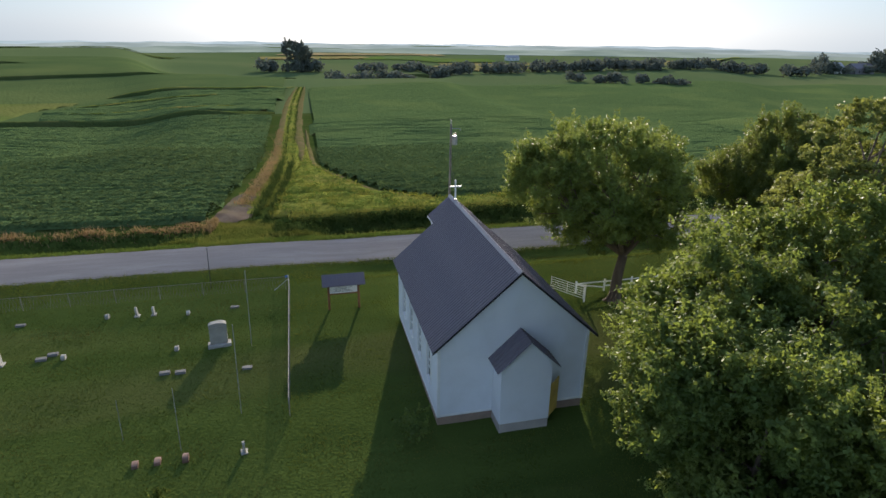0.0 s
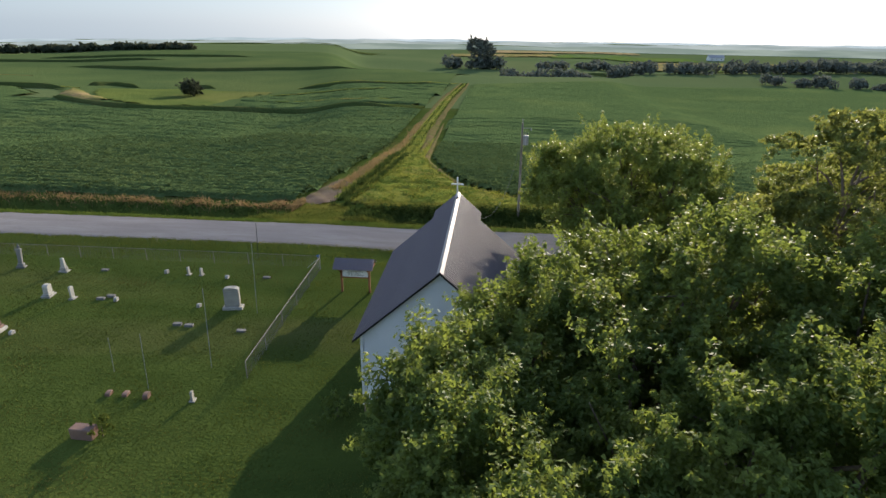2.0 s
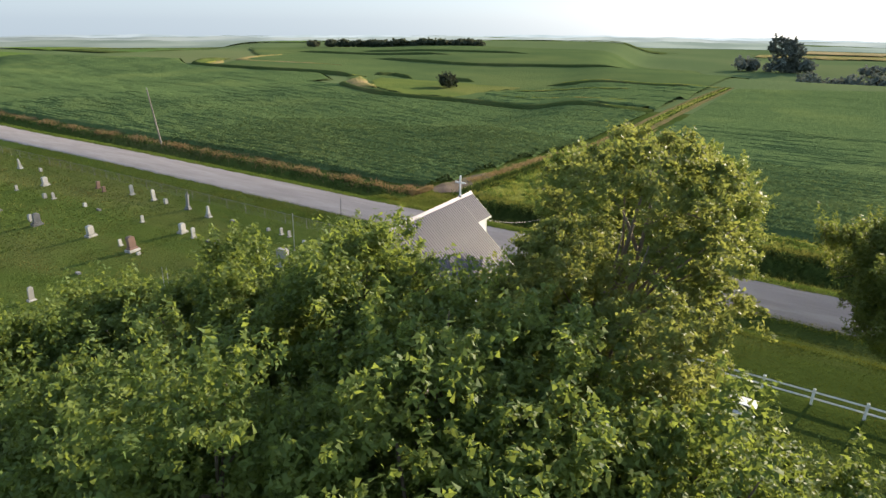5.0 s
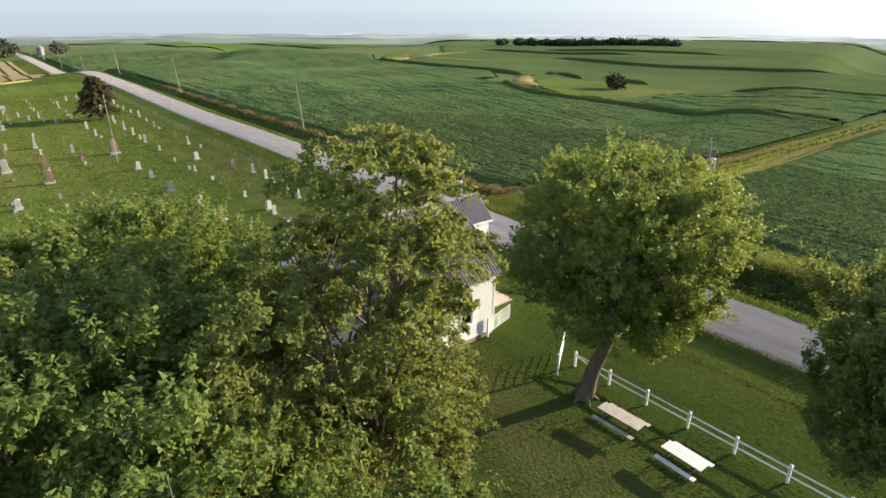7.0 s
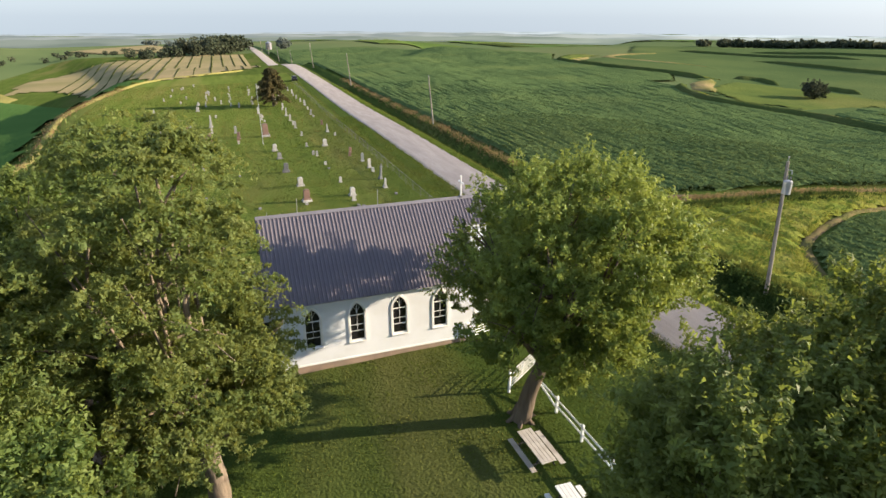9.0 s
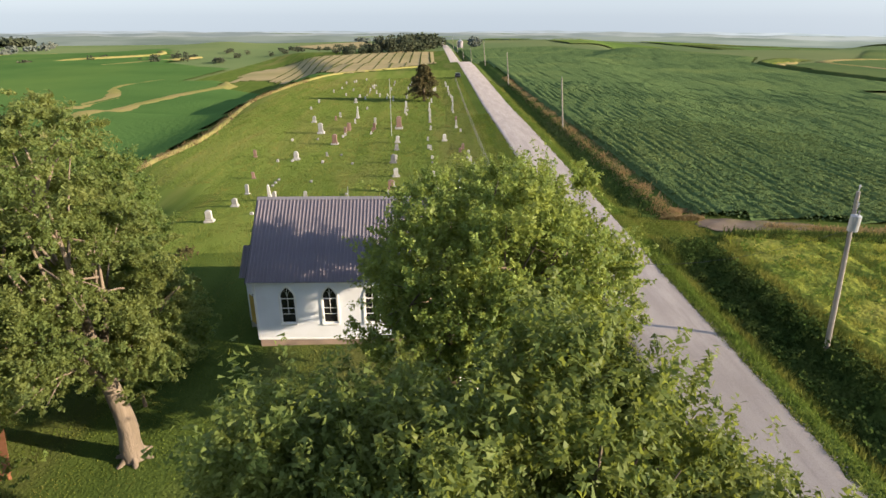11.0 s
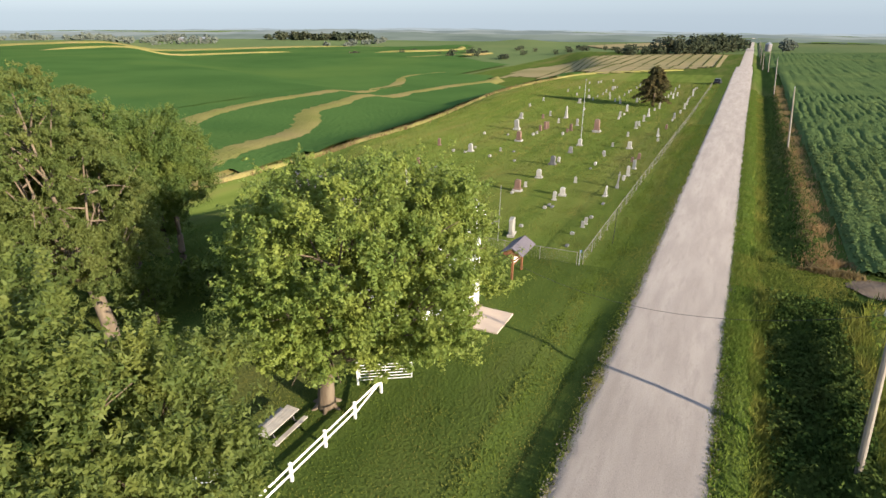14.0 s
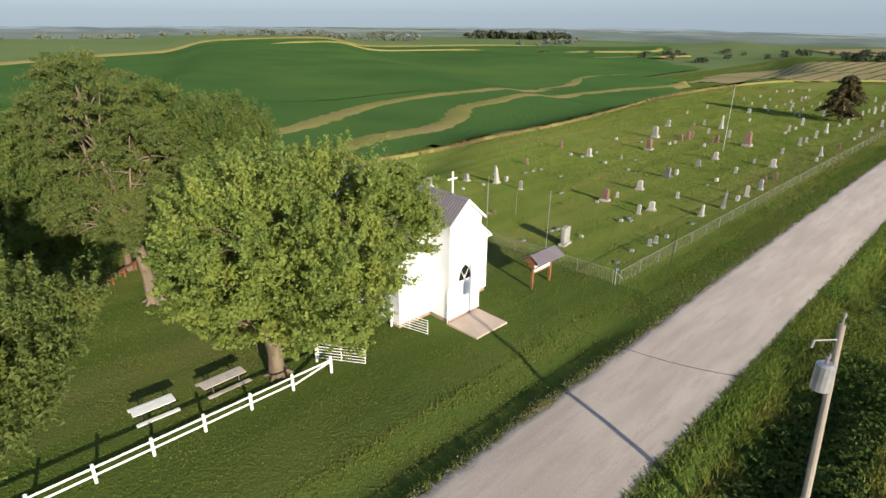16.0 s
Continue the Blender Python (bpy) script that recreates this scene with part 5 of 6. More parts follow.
def plank_bench(x, y, turn):
    """Two long weathered planks on timber trestles, under the trees."""
    b0 = tagged(empty("plank_bench", (x, y, float(land(x, y))), turn), "long weathered brown plank bench under the trees", "bench")
    for yy, z in ((-0.3, 0.45), (0.12, 0.72)):
        part("plank", fused(lambda b: box(b, (-1.9, yy - 0.15, z), (1.9, yy + 0.15, z + 0.05), 0.008)), STAIN, b0)
    for xx in (-1.4, 0.0, 1.4):
        part("trestle", fused(lambda b: box(b, (xx - 0.05, -0.42, 0.37), (xx + 0.05, 0.24, 0.449)), lambda b: box(b, (xx - 0.05, -0.4, -0.1), (xx + 0.05, -0.3, 0.37)), lambda b: box(b, (xx - 0.05, 0.06, -0.1), (xx + 0.05, 0.18, 0.719))), STAIN, b0)


plank_bench(15.4, -20.6, 38)


def rail_fence():
    f = tagged(empty("rail_fence", (11.35, 2.3, 0)), "white two-rail plastic fence along the churchyard", "fence")
    xs = [0.0] + [2.48 + 2.44 * k for k in range(14)]
    zs = [float(land(11.35 + x, 2.3)) for x in xs]
    for x, z in zip(xs, zs):
        p = part("post", fused(lambda b: box(b, (x - 0.065, -0.065, z - 0.3), (x + 0.065, 0.065, z + 1.0), 0.008)), TRIM, f)
        part("cap", fused(lambda b: bmesh.ops.create_cone(b, cap_ends=True, segments=4, radius1=0.11, radius2=0.0, depth=0.07, matrix=Matrix.Translation((x, 0, z + 1.036)) @ Matrix.Rotation(math.pi / 4, 4, "Z"))), TRIM, p)
    for i in range(len(xs) - 1):
        for h in (0.42, 0.82):
            drop = -0.30 if i == 0 and h < 0.5 else 0.0
            part("rail", fused(lambda b: rod(b, (xs[i] + 0.03, 0, zs[i] + h + (0.32 if i == 0 and h < 0.5 else 0)), (xs[i + 1] - 0.03, 0, zs[i + 1] + h + drop * 0.4), 0.062, n=4)), TRIM, f)


rail_fence()


def tube_gate(at, turn, length, label):
    g = tagged(empty("tube_gate", (*at, float(land(*at))), turn), label, "gate", "white tube gates")
    part("post", fused(lambda b: box(b, (-0.14, -0.06, -0.3), (-0.02, 0.06, 1.45), 0.01)), TRIM, g)
    for i in range(6):
        z = 0.28 + i * 0.19
        part("bar", fused(lambda b: rod(b, (0.04, 0, z), (length, 0, z), 0.022)), TRIM, g)
    for x in (0.04, length * 0.5, length):
        part("stile", fused(lambda b: rod(b, (x, 0, 0.25), (x, 0, 1.26), 0.024)), TRIM, g)


tube_gate((5.4, 0.62), 105, 2.75, "white metal tube gate standing open beside the church")
tube_gate((11.26, 0.8), 124, 2.95, "white metal tube gate standing open by the fence")


def utility_pole(base, top, r, label, transformer=False):
    p = tagged(empty("utility_pole", (*base, float(land(*base)) - 0.2)), label, "utility pole", "poles along the road")
    o = p.matrix_basis.translation
    tip = Vector(top) - o
    part("shaft", fused(lambda b: rod(b, (0, 0, 0), tip, r * 1.25, r * 0.8, 10)), POLE_WOOD, p, smooth=False)
    part("insulator", fused(lambda b: rod(b, tip, tip + Vector((0, 0, 0.28)), 0.03), lambda b: rod(b, tip + Vector((0, 0, 0.26)), tip + Vector((0, 0, 0.38)), 0.06, 0.05)), GREY_METAL, p)
    if transformer:
        at = lambda z: tip * (z / tip.z)
        c = at(8.75) + Vector((0.38, -0.16, 0))
        can = part("transformer", fused(lambda b: rod(b, c - Vector((0, 0, 0.45)), c + Vector((0, 0, 0.45)), 0.29, n=14), lambda b: rod(b, c + Vector((0, 0, 0.45)), c + Vector((0, 0, 0.52)), 0.29, 0.2, 14)), GREY_METAL, p, "grey transformer can")
        for s in (-1, 1):
            part("bushing", fused(lambda b: rod(b, c + Vector((s * 0.12, 0, 0.5)), c + Vector((s * 0.14, 0, 0.8)), 0.035, 0.05)), CAP, can)
        part("bracket", fused(lambda b: rod(b, at(10.0), at(10.0) + Vector((0.85, -0.5, 0.1)), 0.025), lambda b: rod(b, at(10.0) + Vector((0.85, -0.5, 0.1)), at(10.0) + Vector((0.88, -0.52, -0.15)), 0.04)), GREY_METAL, p)
        part("cable", fused(lambda b: rod(b, at(10.4) + Vector((0, -0.17, 0)), at(1.0) + Vector((0.0, -0.22, 0)), 0.012, n=5)), DARK, p)
    return p


utility_pole((6.55, 24.95), (6.45, 24.25, 10.3), 0.13, "weathered leaning wooden pole with a grey transformer", True)
for k in range(7):
    x = -71.7 - 77.0 * k
    utility_pole((x, 25.0 - 0.4 * k), (x - 0.05, 24.1 - 0.4 * k, float(gz(x, 24)) + 9.0), 0.12, "weathered leaning wooden pole in the verge")


def wire(name, a, b, sag, r, label, mat):
    a, b = Vector(a), Vector(b)
    pts = [a.lerp(b, i / 16) - Vector((0, 0, sag * 4 * (i / 16) * (1 - i / 16))) for i in range(17)]
    bm = bmesh.new()
    bough(bm, [np.array(p) for p in pts], r, r, 5)
    return tagged(part(name, bm, mat), label, "cable")


wire("service_cable", (6.35, 24.4, 8.0), (2.5, VY - 0.1, 6.75), 2.4, 0.011, "thin dark sagging cable from the pole to the church", DARK)


# ---- the graveyard ----
def weather(bm, seed, amount=0.012):
    for v in bm.verts:
        v.co += noise.noise_vector(v.co * 3.1 + Vector((seed, 0, 0))) * amount


def round_top(bm, w, t, lo, hi, rise, y=0.0):
    """A standing slab with an arched top, face to the east."""
    pts = [(-w / 2, lo), (w / 2, lo), (w / 2, hi - rise)]
    pts += [(w / 2 * math.cos(a), hi - rise + rise * math.sin(a)) for a in [math.pi * k / 8 for k in range(1, 8)]]
    pts += [(-w / 2, hi - rise)]
    prism(bm, pts, "x", -t / 2, t / 2)


def stone_tablet():
    s = empty("headstone")
    part("base", fused(lambda b: box(b, (-0.17, -0.34, -0.1), (0.17, 0.34, 0.12), 0.02), lambda b: weather(b, 1)), MARBLE, s)
    part("tablet", fused(lambda b: round_top(b, 0.46, 0.12, 0.12, 1.0, 0.10), lambda b: weather(b, 2, 0.008)), MARBLE, s)
    return s


def stone_die(mat, name="monument"):
    s = empty(name)
    part("base", fused(lambda b: box(b, (-0.3, -0.58, -0.1), (0.3, 0.58, 0.16), 0.03), lambda b: weather(b, 3)), MARBLE if mat is not GRANITE else GRANITE, s)
    part("plinth", fused(lambda b: box(b, (-0.22, -0.45, 0.16), (0.22, 0.45, 0.28), 0.02)), mat, s)
    part("die", fused(lambda b: box(b, (-0.16, -0.36, 0.28), (0.16, 0.36, 0.86), 0.02), lambda b: round_top(b, 0.72, 0.32, 0.86, 1.0, 0.12), lambda b: weather(b, 4, 0.008)), mat, s)
    return s


def stone_block(mat):
    s = empty("headstone")
    part("base", fused(lambda b: box(b, (-0.2, -0.38, -0.1), (0.2, 0.38, 0.14), 0.02)), mat, s)
    part("block", fused(lambda b: box(b, (-0.13, -0.27, 0.14), (0.13, 0.27, 0.94), 0.02), lambda b: prism(b, [(-0.27, 0.94), (0.27, 0.94), (0.2, 1.0), (-0.2, 1.0)], "x", -0.12, 0.12), lambda b: weather(b, 5, 0.01)), mat, s)
    return s


def stone_obelisk():
    s = empty("obelisk")
    part("base", fused(lambda b: box(b, (-0.3, -0.3, -0.1), (0.3, 0.3, 0.1), 0.02)), MARBLE, s)
    part("plinth", fused(lambda b: box(b, (-0.2, -0.2, 0.1), (0.2, 0.2, 0.32), 0.02)), MARBLE, s)
    part("shaft", fused(lambda b: bmesh.ops.create_cone(b, cap_ends=True, segments=4, radius1=0.21, radius2=0.13, depth=0.6, matrix=Matrix.Translation((0, 0, 0.62)) @ Matrix.Rotation(math.pi / 4, 4, "Z")),
                        lambda b: bmesh.ops.create_cone(b, cap_ends=True, segments=4, radius1=0.15, radius2=0.0, depth=0.09, matrix=Matrix.Translation((0, 0, 0.965)) @ Matrix.Rotation(math.pi / 4, 4, "Z"))), MARBLE, s)
    return s


def stone_urn_pillar():
    s = empty("monument")
    part("base", fused(lambda b: box(b, (-0.2, -0.2, -0.1), (0.2, 0.2, 0.08), 0.02)), GRANITE, s)
    part("plinth", fused(lambda b: box(b, (-0.14, -0.14, 0.08), (0.14, 0.14, 0.2), 0.015)), GRANITE, s)
    part("pillar", fused(lambda b: box(b, (-0.09, -0.09, 0.2), (0.09, 0.09, 0.74), 0.01), lambda b: box(b, (-0.12, -0.12, 0.74), (0.12, 0.12, 0.79), 0.01)), GRANITE, s)
    part("urn", fused(lambda b: rod(b, (0, 0, 0.79), (0, 0, 0.86), 0.04, 0.075, 10), lambda b: rod(b, (0, 0, 0.86), (0, 0, 0.94), 0.075, 0.05, 10), lambda b: rod(b, (0, 0, 0.94), (0, 0, 1.0), 0.03, 0.01, 8)), GRANITE, s)
    return s


def stone_small(mat=MARBLE):
    s = empty("footstone")
    part("block", fused(lambda b: round_top(b, 0.6, 0.4, -0.2, 1.0, 0.2), lambda b: weather(b, 6, 0.04)), mat, s)
    return s


def stone_flat():
    s = empty("grave_marker")
    part("slab", fused(lambda b: box(b, (-0.46, -0.22, -0.1), (0.46, 0.22, 1.0), 0.03), lambda b: weather(b, 7, 0.02)), GRANITE, s)
    return s


GRAVES = "stones in the graveyard"
rng = np.random.default_rng(17)


def plant(proto, places, label, category, width=0.0):
    """Sets copies of a stone, each at its height, slightly turned and tilted."""
    for i, (x, y, h) in enumerate(places):
        tilt = rng.normal(0, 2.0, 2) if h > 0.5 else (0, 0)
        h = h * 0.86
        k = (0.42 + 0.36 * min(h, 2.4)) if not width else width
        m = pose(x, y, float(land(x, y)) - 0.02, tilt[0], tilt[1], rng.normal(0, 4))
        ob = proto if i == 0 else copy_thing(proto, m)
        ob.matrix_basis = m @ Matrix.Diagonal((k * (1.5 if h > 0.4 else 1.0), k, h, 1))
        tagged(ob, label, category, GRAVES)


plant(stone_tablet(), [(-20.5, 5.4, 0.79), (-21.6, 5.4, 0.84), (-28.2, 0.2, 1.25), (-32.4, -4.7, 0.8), (-27.3, -14.7, 1.39), (-37.0, 0.3, 0.92), (-43.3, 5.6, 1.6), (-55.1, -0.0, 0.94), (-32.2, -22.9, 1.5), (-54.6, -16.7, 0.75), (-84.3, -15.7, 1.16), (-92.3, -19.9, 1.3), (-82.7, -11.4, 1.63), (-47.8, 5.6, 1.5), (-63.5, -0.5, 0.83), (-74.1, -0.0, 1.02), (-83.1, -0.1, 1.64), (-86.8, -0.1, 1.06), (-92.3, -0.1, 1.61), (-96.4, -5.7, 1.46), (-105.0, -5.8, 1.8), (-116.7, -9.6, 1.45), (-124.5, -13.7, 1.19), (-130.9, -15.1, 1.23), (-98.5, 5.1, 1.39), (-113.2, 5.7, 1.61), (-131.1, 1.1, 1.59), (-136.0, 1.6, 1.28), (-112.1, 0.3, 1.29), (-152.8, -3.0, 1.42)], "pale marble tablet headstone on a small base", "gravestone")
plant(stone_tablet(), [(-135.2, -27.8, 0.93), (-114.1, -28.4, 1.09), (-13.0, -11.0, 0.74)], "pale marble tablet headstone on a small base", "gravestone")
plant(stone_die(MARBLE), [(-30.4, 0.5, 1.18), (-37.7, -4.7, 1.34), (-20.4, -23.4, 1.49), (-26.1, -22.5, 1.13), (-52.7, -21.2, 1.57), (-74.1, -21.0, 2.35), (-86.5, -24.6, 1.55), (-62.9, -5.8, 1.37), (-62.3, 2.4, 1.38), (-124.0, -19.1, 0.97), (-113.8, -19.0, 1.27)], "pale stone monument on a stepped base", "gravestone")
plant(stone_die(REDSTONE), [(-30.1, -4.9, 1.69), (-63.6, -16.8, 2.13), (-76.9, -6.2, 2.81)], "tall red granite monument on a pale base", "gravestone")
plant(stone_block(REDSTONE), [(-41.6, -24.8, 1.1), (-55.4, -28.4, 1.42), (-74.6, -16.4, 1.28), (-76.4, -16.0, 1.75), (-77.9, -16.0, 1.49), (-74.8, -11.2, 0.88), (-76.6, -11.0, 1.56), (-88.4, -20.3, 1.12), (-52.3, 4.6, 0.82), (-54.6, 5.1, 1.07), (-84.2, 5.3, 1.05)], "red granite block headstone", "gravestone")
plant(stone_obelisk(), [(-32.4, 5.0, 1.48), (-27.8, -18.9, 2.37), (-90.7, -15.9, 3.01), (-75.4, 5.0, 1.77), (-99.2, -0.2, 2.16)], "slender pale marble obelisk", "gravestone")
plant(stone_urn_pillar(), [(-36.7, 5.5, 2.49)], "dark grey pillar monument with an urn", "gravestone")
plant(stone_die(GRANITE), [(-46.8, -5.6, 1.53), (-56.4, -5.6, 1.16)], "grey granite monument on a stepped base", "gravestone")
plant(stone_small(), [(-18.0, -0.1, 0.32), (-18.1, 5.0, 0.32), (-23.6, 5.5, 0.39), (-24.7, 0.2, 0.37), (-28.8, -5.1, 0.31), (-29.7, -18.9, 0.83), (-40.8, 5.5, 0.78), (-48.9, -5.3, 0.93), (-49.8, -16.6, 0.48), (-48.3, 0.2, 0.59), (-51.7, -23.9, 0.49), (-51.4, -21.6, 0.41), (-55.4, -21.6, 0.43), (-67.7, -25.1, 0.55), (-25.7, -19.3, 0.33), (-22.3, -19.5, 0.37), (-69.7, -16.2, 0.62), (-71.3, -16.0, 0.62), (-71.8, -11.2, 0.69), (-70.6, 5.6, 0.68), (-93.1, -5.3, 0.57), (-99.2, -5.3, 0.59), (-102.6, -15.0, 0.8), (-127.8, -23.3, 0.88), (-94.9, 5.2, 0.54), (-106.2, 5.5, 0.87), (-108.0, -0.2, 0.81), (-146.3, -17.6, 0.94), (-148.0, -17.2, 0.94), (-160.1, -24.8, 0.88)], "small low pale footstone in the grass", "gravestone", 0.6)
plant(stone_small(), [(-162.0, -24.4, 0.88), (-167.2, -21.6, 0.89), (-157.6, -27.1, 0.88), (-137.8, -22.5, 0.92), (-143.4, -26.6, 0.82), (-103.4, -28.4, 0.92), (-56.4, -0.4, 0.75)], "small low pale footstone in the grass", "gravestone", 0.6)
plant(stone_flat(), [(-13.4, -3.3, 0.17), (-14.9, 5.4, 0.15), (-29.3, -10.2, 0.22), (-37.5, -16.0, 0.25), (-36.1, -20.8, 0.26), (-38.0, -20.9, 0.26), (-39.8, -20.9, 0.26), (-29.1, 5.5, 0.18), (-47.9, -11.8, 0.26), (-45.4, 0.2, 0.23), (-54.6, -14.4, 0.27), (-68.2, -20.6, 0.36), (-18.2, -2.9, 0.22), (-17.3, -3.0, 0.22), (-26.0, 0.3, 0.23), (-25.5, 0.8, 0.22)], "low flat grave marker in the grass", "gravestone", 0.66)
plant(stone_small(REDSTONE), [(-18.05, -10.9, 0.26), (-17.05, -10.85, 0.24), (-15.75, -10.95, 0.36)], "small rough red-brown footstone in the grass", "gravestone", 0.72)

rows_far = [(-120 - 6.0 * (k // 5) + rng.uniform(-1, 1), 5.2 - 5.6 * (k % 5) + rng.uniform(-0.4, 0.4), rng.uniform(0.5, 1.4)) for k in range(34)]
plant(stone_tablet(), rows_far, "small pale marble headstone in the mown grass", "gravestone")

grave = tagged(empty("monument", (-15.35, -0.1, float(land(-15.35, -0.1)))), "large pale upright gravestone with a wavy front", "gravestone", GRAVES)
part("base", fused(lambda b: box(b, (-0.32, -0.72, -0.2), (0.32, 0.72, 0.22), 0.03)), MARBLE, grave)
part("die", fused(lambda b: box(b, (-0.2, -0.55, 0.22), (0.2, 0.55, 1.5), 0.04), lambda b: round_top(b, 1.1, 0.4, 1.5, 1.75, 0.15), lambda b: weather(b, 9, 0.03)), MARBLE, grave)
grave.matrix_basis = grave.matrix_basis @ pose(0, 0, 0, 0, 0, 98)
tagged(part("stone_trough", fused(lambda b: box(b, (-17.7, -14.7, -0.9), (-16.5, -14.1, 0.28), 0.04), lambda b: weather(b, 8, 0.04)), REDSTONE), "low dark red block of stone in the grass", "gravestone", GRAVES)


def thin_pole(x, y, h, r, label, mat):
    return tagged(part("thin_pole", fused(lambda b: rod(b, (x, y, float(land(x, y)) - 0.2), (x + 0.02 * h, y + 0.03 * h, float(land(x, y)) + h), r * 1.2, r, 6)), mat), label, "pole")


thin_pole(-13.3, -0.7, 5.4, 0.025, "thin bare metal pole among the graves", GREY_METAL)
thin_pole(-13.4, -7.8, 5.4, 0.025, "thin bare metal pole among the graves", GREY_METAL)
thin_pole(-16.1, -10.2, 3.6, 0.02, "thin bare metal pole among the graves", GREY_METAL)
thin_pole(-17.0, 9.0, 3.4, 0.025, "thin dark post by the road", DARK)
thin_pole(-19.1, -8.8, 2.4, 0.02, "thin bare metal pole among the graves", GREY_METAL)
flag = tagged(empty("flagpole", (-69.4, -7.2, float(land(-69.4, -7.2)))), "tall white flagpole with no flag", "flagpole")
part("pole", fused(lambda b: rod(b, (0, 0, -0.2), (-0.25, -0.1, 10.0), 0.06, 0.035, 8)), GREY_METAL, flag)
part("finial", fused(lambda b: bmesh.ops.create_uvsphere(b, u_segments=8, v_segments=6, radius=0.12, matrix=Matrix.Translation((-0.25, -0.1, 10.08)))), CAP, flag)


# chain-link fences
def link_fence(name, a, b, height, gap, label, wires=5):
    a, b = Vector((*a, 0)), Vector((*b, 0))
    n = max(1, round((b - a).length / gap))
    f = tagged(empty(name, (a.x, a.y, 0)), label, "fence")
    for i in range(n + 1):
        p = a.lerp(b, i / n)
        z = float(land(p.x, p.y))
        part("post", fused(lambda bm: rod(bm, (p.x - a.x, p.y - a.y, z - 0.3), (p.x - a.x, p.y - a.y, z + height + 0.05), 0.026, n=6)), FENCE_WIRE, f)
    for i in range(n):
        p, q = a.lerp(b, i / n), a.lerp(b, (i + 1) / n)
        zp, zq = float(land(p.x, p.y)), float(land(q.x, q.y))
        part("top_rail", fused(lambda bm: rod(bm, (p.x - a.x, p.y - a.y, zp + height), (q.x - a.x, q.y - a.y, zq + height), 0.021, n=6)), FENCE_WIRE, f)
        bm = bmesh.new()
        m = max(4, int((q - p).length / 0.22))
        for k in range(m):
            for s in (0, 1):
                u, v = (k + s) / m, (k + 1 - s) / m
                w0, w1 = p.lerp(q, u), p.lerp(q, v)
                lo, hi = zp + (zq - zp) * u + 0.03, zp + (zq - zp) * v + height
                d = 0.006
                fs = [bm.verts.new((w0.x - a.x - d, w0.y - a.y, lo)), bm.verts.new((w0.x - a.x + d, w0.y - a.y, lo)), bm.verts.new((w1.x - a.x + d, w1.y - a.y, hi)), bm.verts.new((w1.x - a.x - d, w1.y - a.y, hi))]
                bm.faces.new(fs)
        part("mesh", bm, FENCE_WIRE, f)


link_fence("chain_link_fence", (-11.2, 7.75), (-160, 8.45), 1.1, 3.1, "low galvanised chain-link fence along the road side of the graveyard")
link_fence("chain_link_fence", (-10.9, 7.3), (-10.8, -8.6), 1.15, 3.2, "low galvanised chain-link fence between church and graveyard")
sign = tagged(empty("corner_brace", (-11.2, 7.5, float(land(-11.2, 7.5)))), "galvanised fence corner brace with a small blue tag", "fence post")
part("post", fused(lambda b: rod(b, (0.25, 0.0, -0.2), (0.25, 0.0, 1.35), 0.045)), GREY_METAL, sign)
part("tag", fused(lambda b: box(b, (0.0, 0.03, 1.12), (0.26, 0.06, 1.3), 0.01)), material("blue_tag", (0.06, 0.16, 0.42), (0.05, 0.13, 0.36), 2.0, 0.5), sign, "small blue tag")
part("brace", fused(lambda b: rod(b, (-0.9, 0, 0.1), (0.2, 0, 1.0), 0.025)), GREY_METAL, sign)


# a dark car parked by the far end of the graveyard
car = tagged(empty("car", (-168, 9.6, float(land(-168, 9.6))), 175), "black car parked on the grass by the graveyard", "car")
part("body", fused(lambda b: prism(b, [(-2.2, 0.35), (2.2, 0.35), (2.25, 0.8), (1.3, 1.0), (-2.1, 1.0), (-2.25, 0.8)], "y", -0.9, 0.9)), DARK, car)
part("cabin", fused(lambda b: prism(b, [(-1.9, 1.0), (1.1, 1.0), (0.4, 1.55), (-1.6, 1.6)], "y", -0.78, 0.78)), GLASS, car)
part("roof", fused(lambda b: box(b, (-1.55, -0.76, 1.58), (0.4, 0.76, 1.63), 0.02)), DARK, car)
for sx in (-1.35, 1.4):
    for sy in (-0.82, 0.82):
        w = part("wheel", fused(lambda b: rod(b, (sx, sy - 0.1, 0.34), (sx, sy + 0.1, 0.34), 0.34, n=14)), DARK, car)
        part("rim", fused(lambda b: rod(b, (sx, sy - 0.11, 0.34), (sx, sy + 0.11, 0.34), 0.2, n=10)), GREY_METAL, w)


# far farms
bin_z = float(gz(-537, 29))
silo = tagged(empty("grain_bin", (-537, 29, bin_z)), "pale round metal grain bin beside the far road", "grain bin")
part("wall", fused(lambda b: rod(b, (0, 0, -0.5), (0, 0, 5.6), 2.6, n=20)), CAP, silo)
part("roof", fused(lambda b: rod(b, (0, 0, 5.6), (0, 0, 7.2), 2.75, 0.3, 20)), GREY_METAL, silo)


